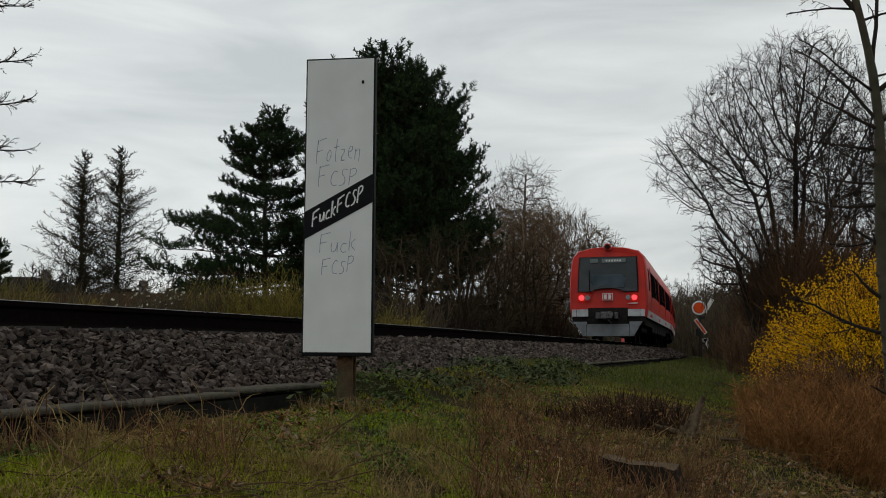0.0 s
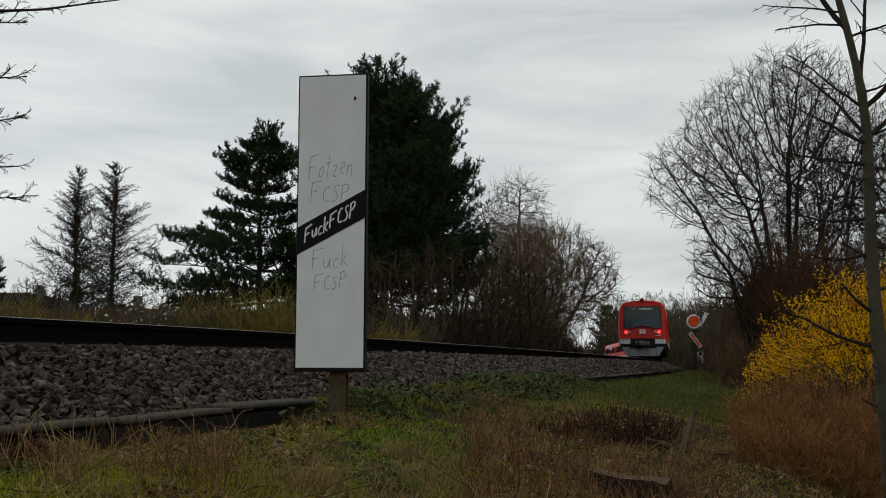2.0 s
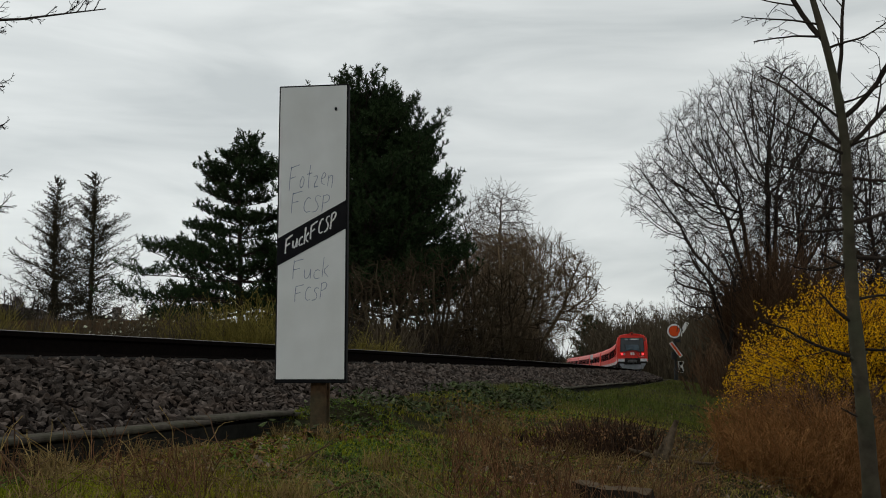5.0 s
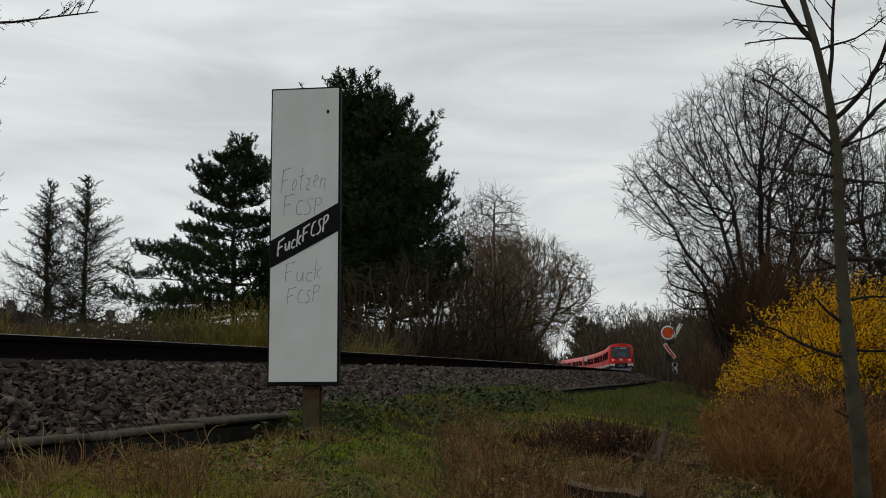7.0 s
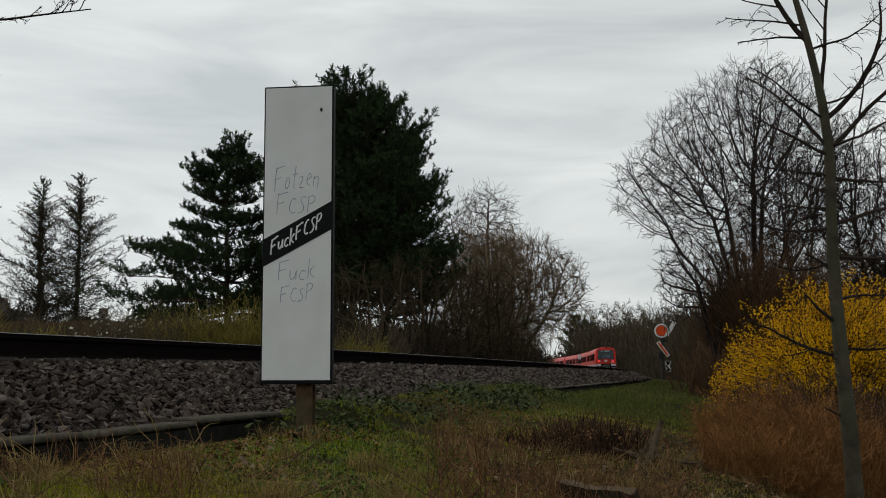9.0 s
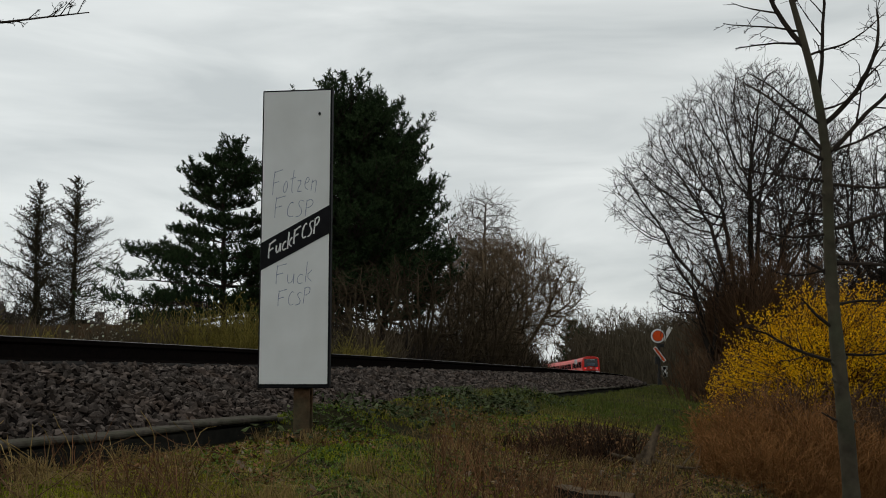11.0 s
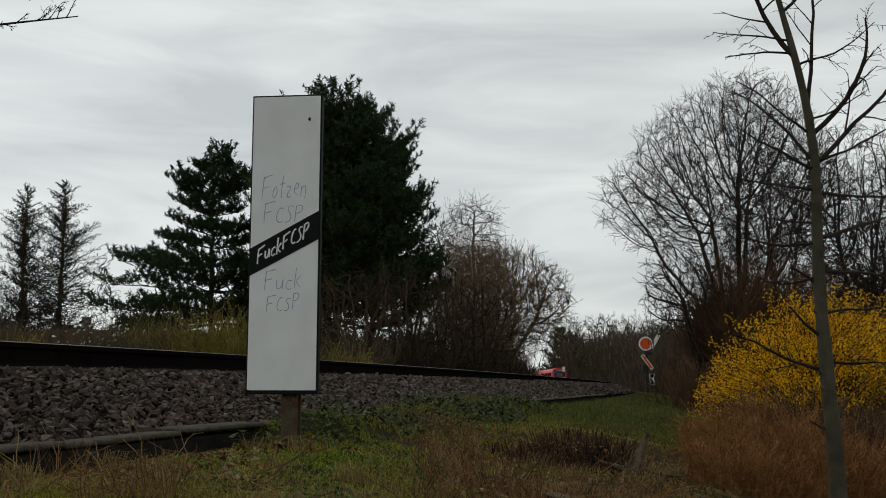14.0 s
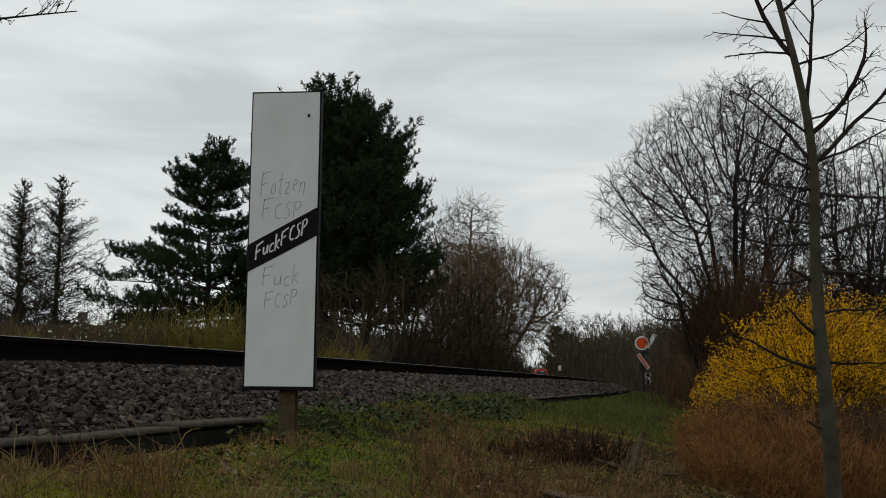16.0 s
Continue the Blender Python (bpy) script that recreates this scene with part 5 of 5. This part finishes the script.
# ---- signal ----
def signal():
    foot = Vector((18.9, 75.0, ground_z(18.9, 75.0)))
    up = -foot.z
    e = thing("distant_signal", Matrix.Translation(foot) @ pose(0, 0, 0, 0, 0, -8), "mechanical railway signal with an orange disc and raised white wing", "railway signal")
    bm = bmesh.new()
    box(bm, -0.09, 0.09, 0.0, 0.14, -0.2, up + 3.1, bevel=0.01)
    part("mast", bm, M_SIGDARK, e, "dark grey lattice mast")
    bm = bmesh.new()
    rod(bm, (-0.05, -0.10, up + 2.78), (-0.05, -0.06, up + 2.78), 0.52, n=32)
    disc = part("disc", bm, M_SIGWHITE, e, "orange disc with a white rim")
    bm = bmesh.new()
    rod(bm, (-0.05, -0.125, up + 2.78), (-0.05, -0.098, up + 2.78), 0.385, n=32)
    part("disc_field", bm, M_ORANGE, disc, "bright orange centre")
    bm = bmesh.new()
    rod(bm, (-0.05, -0.112, up + 2.78), (-0.05, -0.096, up + 2.78), 0.41, n=32)
    part("disc_ring", bm, M_BLACK, disc)

    def arm(cx, cz, ln, wd, lean_deg, face, edge, name):
        m = pose(cx, -0.16, cz, 0, lean_deg, 0)
        a = part(name, boxed(-wd / 2, wd / 2, -0.01, 0.01, -ln / 2, ln / 2, bevel=0.003), edge, e)
        a.matrix_local = m
        b = part("arm_face", boxed(-wd / 2 + 0.06, wd / 2 - 0.06, -0.016, 0.0, -ln / 2 + 0.06, ln / 2 - 0.06), face, a)
    arm(0.62, up + 2.92, 1.15, 0.28, 31, M_SIGWHITE, M_SIGWHITE, "white_wing")
    arm(0.02, up + 1.42, 1.28, 0.27, -35, M_ORANGE, M_SIGWHITE, "orange_arm")
    part("lamp_case", boxed(-0.30, -0.08, -0.1, 0.2, up + 0.7, up + 1.25, bevel=0.03), M_SIGDARK, e, "dark signal lamp case")
    part("lamp_case", boxed(0.08, 0.4, -0.05, 0.2, up + 1.95, up + 2.2, bevel=0.03), M_SIGDARK, e, "dark signal lamp case")
    bm = bmesh.new()
    box(bm, -0.12, 0.14, 0.1, 0.5, 0.0, 0.9, bevel=0.04)
    part("drive_box", bm, M_SIGDARK, e, "dark drive box at the foot")
    bm = boxed(0.16, 0.56, -0.03, 0.0, up - 0.25, up + 0.55, bevel=0.004)
    marker = part("marker_board", bm, M_SIGWHITE, e, "white marker board with black crossed wedges")
    for s in (1, -1):
        zc = up + 0.15
        part("wedge", plate(bmesh.new(), [(0.18, zc + s * 0.37), (0.54, zc + s * 0.37), (0.36, zc + s * 0.04)], -0.036, -0.028), M_BLACK, marker)
        x = 0.36 + s * 0.18
        part("wedge", plate(bmesh.new(), [(x, zc + 0.3), (x, zc - 0.3), (0.36 + s * 0.11, zc)], -0.036, -0.028), M_BLACK, marker)
    fence = thing("guard_rail", Matrix.Translation(foot) @ pose(1.9, 0.4, 0, 0, 0, -8), "low wooden guard rail beside a signal", "railing")
    for x in (-0.85, 0.75):
        part("post", boxed(x - 0.05, x + 0.05, -0.05, 0.05, -0.2, up + 0.55, bevel=0.01), M_POST, fence)
    for z in (up - 0.35, up + 0.35):
        part("rail_bar", boxed(-0.95, 0.9, -0.07, -0.05, z, z + 0.1), M_POST, fence)
    mast = thing("slim_mast", Matrix.Translation(foot) @ pose(1.35, 0.2, 0), "slim pale post beside a signal", "post")
    bm = bmesh.new()
    rod(bm, (0, 0, -0.2), (0, 0, up + 2.2), 0.06, 0.05)
    part("shaft", bm, M_POST, mast)
    # a small board further down the line
    p = gz(25.3, 150.0)
    b = thing("line_board", Matrix.Translation(p), "small white board on a post by the far track", "railway sign")
    bm = bmesh.new()
    rod(bm, (0, 0, -0.2), (0, 0, 3.4), 0.06)
    part("post", bm, M_SIGDARK, b)
    part("panel", boxed(-0.2, 0.2, -0.09, -0.06, 2.7, 3.4, bevel=0.01), M_TRAINGREY, b)


def buildings():
    e = thing("garden_shed", Matrix.Translation((-11.5, 45, ground_z(-11.5, 45))), "low dark garden shed with a shallow tiled roof", "shed")
    up = -ground_z(-11.5, 45)
    part("wall", boxed(-0.6, 0.75, 0, 3, 0, up + 2.1), M_BRICK, e)
    bm = plate(bmesh.new(), [(-0.75, up + 2.0), (0.82, up + 2.0), (0.82, up + 2.62), (0.62, up + 2.68), (-0.75, up + 2.52)], -0.2, 3.2)
    part("roof", bm, M_TILE, e, "dark tiled roof")
    part("lean_to", boxed(0.77, 1.9, 0.2, 2.8, 0, up + 2.1, bevel=0.02), M_BRICK, e)
    for x, w, h, y in ((-27.3, 3.2, 3.6, 66), (-31.5, 4.0, 3.4, 72), (-19.5, 2.6, 2.6, 62)):
        g = ground_z(x, y)
        hse = thing("house", Matrix.Translation((x, y, g)), "distant low house with grey-brown walls and dark roof", "house", "houses behind the gardens")
        part("wall", boxed(-w / 2, w / 2, 0, 6, 0, h - g), M_BRICK, hse)
        part("roof", plate(bmesh.new(), [(-w / 2 - 0.2, h - g), (w / 2 + 0.2, h - g), (w * 0.22, h - g + 0.85), (-w * 0.22, h - g + 0.85)], -0.3, 6.3), M_TILE, hse, "dark roof")
        part("chimney", boxed(0.3, 0.75, 2, 2.5, h - g + 0.6, h - g + 1.5), M_BRICK, hse)
        for k in (-0.28, 0.28):
            wdw = part("window", boxed(k * w - 0.4, k * w + 0.4, -0.03, 0.02, h - g - 1.7, h - g - 0.5), M_SIDEGLASS, hse)
    pine(gz(-26.2, 60), 5.6, 1.5, 61, "small dark evergreen in a garden", low=0.08, whorls=10, per=5, tuft_n=6)
    f = thing("garden_fence", Matrix.Translation((-12, 34, 0)), "weathered board fence behind the scrub", "fence")
    for k in range(22):
        x = -7.5 + 0.62 * k
        g = ground_z(x - 12, 34)
        part("board", boxed(x, x + 0.58, 0, 0.03, g - 0.1, g + 1.45 + 0.03 * (k % 3), bevel=0.006), M_POST, f)


# ---- ground cover ----
def field(rng, n, lo, hi, keep):
    """Random places on the near bank: denser close by."""
    out = []
    while len(out) < n:
        y = lo * (hi / lo) ** rng.random()
        x = y * rng.uniform(-0.50, 0.52)
        d = (x - centre(y)) / math.hypot(1, lean(y))
        if d > (2.30 if 6.4 < y < 15.0 else 2.60) and keep(x, y, d):
            out.append((x, y, ground_z(x, y)))
    return out


def blades(name, label, places, rng, h0, h1, width, lean_amount, material):
    vs, fs = [], []
    for x, y, z in places:
        h = rng.uniform(h0, h1)
        a = rng.uniform(0, 6.283)
        ux, uy = math.cos(a) * width * (0.7 + 0.02 * y), math.sin(a) * width * (0.7 + 0.02 * y)
        b = rng.uniform(0, 6.283)
        l = h * lean_amount * rng.uniform(0.3, 1.2)
        lx, ly = math.cos(b) * l, math.sin(b) * l
        k = len(vs)
        vs += [(x - ux, y - uy, z - 0.01), (x + ux, y + uy, z - 0.01), (x + lx * 0.35 + ux * 0.7, y + ly * 0.35 + uy * 0.7, z + h * 0.6),
               (x + lx * 0.35 - ux * 0.7, y + ly * 0.35 - uy * 0.7, z + h * 0.6), (x + lx, y + ly, z + h * (1 - 0.35 * min(1.2, lean_amount)))]
        fs += [(k, k + 1, k + 2, k + 3), (k + 3, k + 2, k + 4)]
    return tagged(part(name, (vs, fs), material), label, "grass", kind="stuff")


def leaves(name, label, places, rng, size, lift, material, category="leaves"):
    vs, fs = [], []
    for x, y, z in places:
        s = size * rng.uniform(0.6, 1.3)
        e = Euler((rng.gauss(0, 0.5), rng.gauss(0, 0.5), rng.uniform(0, 6.28))).to_matrix()
        p = Vector((x, y, z + rng.uniform(0.1, 1) * lift))
        k = len(vs)
        c = 0.25 * s
        for q in ((-s, 0, c), (-0.2 * s, -0.5 * s, 0), (s, 0, c), (-0.2 * s, 0.5 * s, 0)):
            vs.append(tuple(p + e @ Vector(q)))
        fs += [(k, k + 1, k + 2), (k, k + 2, k + 3)]
    return tagged(part(name, (vs, fs), material), label, category, kind="stuff")


def cover():
    rng = random.Random(900)
    green = lambda x, y, d: fbm(x, y, 1.1) + 0.6 * fbm(x, y, 3.1) > -0.16 and not (x > 0.17 * y and y < 10 and rng.random() < 0.85)
    blades("grass", "short fresh green grass on the bank", field(rng, 52000, 2.6, 12, green), rng, 0.012, 0.046, 0.0029, 1.1, M_GRASS)
    moss = lambda x, y, d: fbm(x + 2, y, 1.3) > 0.02 and x < 0.17 * y
    leaves("herb_leaves", "small low green herbs and moss among the grass", field(rng, 15000, 2.6, 11, moss), rng, 0.012, 0.022, M_HERB, "herbs")
    blades("bank_grass", "green grass on the far part of the bank", field(rng, 16000, 11, 60, lambda x, y, d: d < 5.5), rng, 0.05, 0.12, 0.004, 0.8, M_BANK)
    dry = lambda x, y, d: fbm(x + 7, y, 0.9) + 0.6 * fbm(x, y + 5, 2.7) > 0.10 or (x > 0.12 * y and rng.random() < 0.6)
    blades("dry_grass", "flattened straw-coloured dead grass", field(rng, 20000, 2.6, 14, dry), rng, 0.03, 0.09, 0.0020, 2.4, M_DRY)
    pl = []
    for _ in range(44):
        b, y = rng.uniform(-0.45, 0.3), rng.uniform(3.2, 8)
        for _ in range(100):
            x2, y2 = b * y + rng.gauss(0, 0.05), y + rng.gauss(0, 0.05)
            if (x2 - centre(y2)) / math.hypot(1, lean(y2)) > 2.62:
                pl.append((x2, y2, ground_z(x2, y2)))
    blades("grass_tufts", "drooping tufts of mixed green and dry grass", pl, rng, 0.07, 0.17, 0.0022, 1.2, M_DRY)
    spot = lambda x, y, d: (x > 0.04 * y and fbm(x, y, 1.6) > -0.35) or (x < -0.02 * y and fbm(x + 3, y, 1.3) > 0.08)
    leaves("dead_leaf_litter", "curled brown dead leaves on the bank", field(rng, 11000, 2.6, 10, spot), rng, 0.018, 0.03, M_LEAF)
    leaves("pale_leaf_litter", "bleached curled dead leaves on the bank", field(rng, 1500, 2.6, 9, spot), rng, 0.019, 0.03, M_PALELEAF)
    pl = []
    for _ in range(3300):
        y = rng.gauss(11.5, 1.6) if rng.random() < 0.8 else rng.uniform(6.5, 9)
        d = rng.gauss(2.75, 0.24) + 0.02 * (y - 8)
        if d < 2.42:
            continue
        if fbm(d * 2, y, 0.9) < -0.25 or (y < 7.6 and rng.random() < 0.6) or not 6.4 < y < 15.3:
            continue
        x, yy, z = on_track(y, d, -0.50)
        pl.append((x, yy, ground_z(x, yy)))
    leaves("ivy_patch", "dark green ivy creeping over the trough slabs", pl, rng, 0.026, 0.10, M_IVY, "ivy")
    w = Wood(930, 0.0022)
    for x, y, z in field(rng, 420, 2.7, 9, lambda x, y, d: x > 0.06 * y or x < -0.1 * y):
        a = rng.uniform(0, 6.28)
        p = w.path(Vector((x, y, z + 0.015)), Vector((math.cos(a), math.sin(a), rng.uniform(0.0, 0.35))), rng.uniform(0.10, 0.5), 5, 0.16, -0.04)
        w.tube(p, rng.uniform(0.002, 0.005), 0.0012, 4)
    tagged(part("fallen_twigs", w.mesh(), M_TWIGRED), "thin fallen twigs and bramble canes in the grass", "twigs", kind="stuff")
    # upright dead stalks where brambles and cut growth stand
    w = Wood(931, 0.002)
    stand = lambda x, y, d: (0.03 * y < x < 0.30 * y and fbm(x + 1, y, 1.5) > -0.1) or (x < -0.20 * y and fbm(x, y, 1.9) > 0.15)
    for x, y, z in field(rng, 2600, 3.4, 8.5, stand):
        p = w.path(Vector((x, y, z - 0.01)), Vector((rng.gauss(0, 0.3), rng.gauss(0, 0.3), 1)), rng.uniform(0.04, 0.20) * (1.5 if rng.random() < 0.06 else 1), 4, 0.12, -0.02)
        w.tube(p, rng.uniform(0.0014, 0.0036), 0.0010, 4)
    tagged(part("dead_stalks", w.mesh(), M_STALK), "short upright reddish-brown dead stalks", "stalks", kind="stuff")
    w = Wood(932, 0.002)
    for x, y, z in field(rng, 500, 3.2, 8.5, lambda x, y, d: x > 0.0 or x < -0.15 * y):
        a = rng.uniform(0, 6.28)
        p = w.path(Vector((x, y, z)), Vector((math.cos(a), math.sin(a), rng.uniform(0.1, 1.0))), rng.uniform(0.08, 0.34), 5, 0.14, -0.08)
        w.tube(p, 0.0024, 0.0011, 4)
    tagged(part("straw_stems", w.mesh(), M_DRY), "pale bent straws lying over the litter", "straw", kind="stuff")


def stumps():
    # a coppiced stool of dark cut stems
    x0, y0 = 1.18, 7.0
    e = thing("coppice_stool", Matrix.Translation((x0, y0, ground_z(x0, y0))), "coppiced stool of short dark cut stems", "stump")
    w = Wood(940, 0.004)
    rng = w.rng
    for i in range(640):
        a, q = rng.uniform(0, 6.28), math.sqrt(rng.random())
        b = Vector((0.46 * q * math.cos(a), 0.28 * q * math.sin(a), 0))
        b.z = ground_z(x0 + b.x, y0 + b.y) - ground_z(x0, y0) - 0.03
        d = Vector((rng.gauss(0, 0.38), rng.gauss(0, 0.3), 1))
        w.tube(w.path(b, d, rng.uniform(0.08, 0.32) * (1.1 - 0.35 * q) * (1.0 + 0.9 * b.x), 3, 0.08, 0), rng.uniform(0.002, 0.008), 0.002, 5)
    part("cut_stem", w.mesh(), M_STOOL, e)
    lf = leaves("caught_leaf", "dead leaves caught among the stems", [(rng.gauss(0, 0.26), rng.gauss(-0.05, 0.13), 0.02) for _ in range(300)], rng, 0.015, 0.14, M_LEAF, "")
    lf.parent = e
    # a broken snag leaning beside it
    e = thing("broken_snag", Matrix.Translation((1.70, 6.8, ground_z(1.70, 6.8))), "broken pale-barked snag leaning out of the leaf litter", "dead wood")
    w = Wood(941, 0.006)
    for dx, top, r in ((0.0, 0.37, 0.036), (0.03, 0.31, 0.026), (-0.035, 0.25, 0.028), (0.02, 0.22, 0.036), (-0.055, 0.16, 0.022)):
        w.tube(w.path(Vector((-0.09 + dx, w.rng.gauss(0, 0.012), -0.05)), Vector((0.32, 0, 1)), top, 5, 0.07, 0), r * 1.25, r * 0.45, 7)
    w.tube(w.path(Vector((-0.02, 0, 0.06)), Vector((1, 0.1, -0.1)), 0.40, 5, 0.12, 0.02), 0.018, 0.006, 6)
    w.tube(w.path(Vector((-0.04, 0, 0.05)), Vector((-1, -0.1, 0.15)), 0.28, 5, 0.12, -0.04), 0.022, 0.010, 6)
    w.tube(w.path(Vector((0.20, 0, 0.03)), Vector((0.5, -0.2, 0.5)), 0.16, 4, 0.15, 0), 0.007, 0.003, 5)
    part("log", w.mesh(), M_SNAG, e, smooth=True)
    # the cut stump
    x0, y0 = 0.90, 4.65
    e = thing("tree_stump", Matrix.Translation((x0, y0, -0.735)), "dark weathered tree stump with a slanting pale cut", "stump")
    rng = random.Random(950)
    n, vs, fs = 22, [], []
    rs = [0.165 * (1 + 0.22 * math.sin(3 * a + 1) + 0.1 * math.sin(7 * a) + rng.uniform(-0.1, 0.1)) for a in np.linspace(0, 6.283, n, endpoint=False)]
    for k, (s, z) in enumerate(((1.7, -0.1), (1.2, 0.03), (1.02, 0.12), (0.95, 0.19))):
        for i in range(n):
            a = 6.283 * i / n
            vs.append((rs[i] * s * math.cos(a), rs[i] * s * math.sin(a), z - (0.022 * math.cos(a) + rng.uniform(-0.012, 0.012) if k == 3 else 0)))
    for k in range(3):
        for i in range(n):
            j = (i + 1) % n
            fs.append((k * n + i, k * n + j, (k + 1) * n + j, (k + 1) * n + i))
    part("bark", (vs, fs), M_STUMPBARK, e, "dark cracked bark")
    top = [(v[0], v[1], v[2] + 0.001) for v in vs[-n:]]
    part("cut_face", (top, [tuple(range(n))]), M_WOOD, e, "greyed cut face")
    # bramble canes by the slabs
    e = thing("bramble", Matrix.Translation((-1.28, 3.75, ground_z(-1.28, 3.75))), "dry leafless bramble canes arching over the trough edge", "bramble")
    w = Wood(960, 0.0018)
    for i in range(110):
        a = w.rng.uniform(0, 6.28)
        w.tube(w.path(Vector((w.rng.gauss(0.05, 0.26), w.rng.gauss(0, 0.12), -0.02)), Vector((math.cos(a), 0.5 * math.sin(a), w.rng.uniform(0.2, 1.3))), w.rng.uniform(0.1, 0.38), 6, 0.22, -0.13), 0.0028, 0.0012, 4)
    tagged(part("cane", w.mesh(), M_DRY, e), kind="stuff")


# ---- ballast stones ----
def stone_shapes():
    shapes = []
    rng = random.Random(970)
    for _ in range(10):
        bm = bmesh.new()
        for _ in range(9):
            v = Vector((rng.gauss(0, 1), rng.gauss(0, 1), rng.gauss(0, 1))).normalized() * rng.uniform(0.85, 1.1)
            bm.verts.new((v.x * 1.1, v.y * 0.9, v.z * 0.58))
        bmesh.ops.convex_hull(bm, input=bm.verts)
        loose = [v for v in bm.verts if not v.link_faces]
        bmesh.ops.delete(bm, geom=loose, context="VERTS")
        me = bpy.data.meshes.new("stone")
        bm.to_mesh(me)
        bm.free()
        me.materials.append(M_STONE)
        shapes.append(me)
    return shapes


def bed_height(d):
    return float(np.interp(d, (0.82, 0.9, 1.38, 2.22, 2.3), (-0.215, -0.21, -0.215, -0.535, -0.55)))


def ballast():
    shapes = stone_shapes()
    rng = random.Random(980)
    arrays = [(np.array([v.co[:] for v in me.vertices]), [tuple(p.vertices) for p in me.polygons]) for me in shapes]
    bed = bpy.data.objects["track_bed"]
    vs, fs, count, singles = [], [], 0, 0
    spots = []
    for lo, hi, n, r0, r1 in ((1.5, 12, 17000, 0.015, 0.036), (12, 24, 8500, 0.024, 0.048), (24, 60, 4800, 0.04, 0.072)):
        for _ in range(n):
            spots.append((rng.uniform(lo, hi), rng.uniform(0.85, 2.27), rng.uniform(r0, r1)))
    for y, d, r in spots:
        x, yy, z = on_track(y, d, bed_height(d) + r * rng.uniform(-0.35, 0.8))
        turn = Euler((rng.gauss(0, 0.55), rng.gauss(0, 0.55) + 0.25, rng.uniform(0, 6.28)))
        k = rng.randrange(len(shapes))
        if singles < 300 and 5.0 < y < 6.2 and d > 1.3 and r > 0.022:
            ob = new("stone", shapes[k])
            ob.parent = bed
            ob.matrix_world = Matrix.LocRotScale((x, yy, z), turn, (r, r, r))
            singles += 1
            continue
        a, faces = arrays[k]
        m = np.array(turn.to_matrix()) * r
        vs.append(a @ m.T + np.array((x, yy, z)))
        fs += [tuple(count + i for i in f) for f in faces]
        count += len(a)
    me_vs = [tuple(v) for v in np.concatenate(vs)]
    tagged(part("ballast_stones", (me_vs, fs), M_STONE), "angular dark grey and rusty crushed stones on the slope", "ballast", kind="stuff")


beacon()
behind_track()
right_side()
undergrowth()
far_woods()
young_tree()
overhanging_tree()
forsythia()
shrubs()
signal()
buildings()
cover()
stumps()
ballast()


motions()
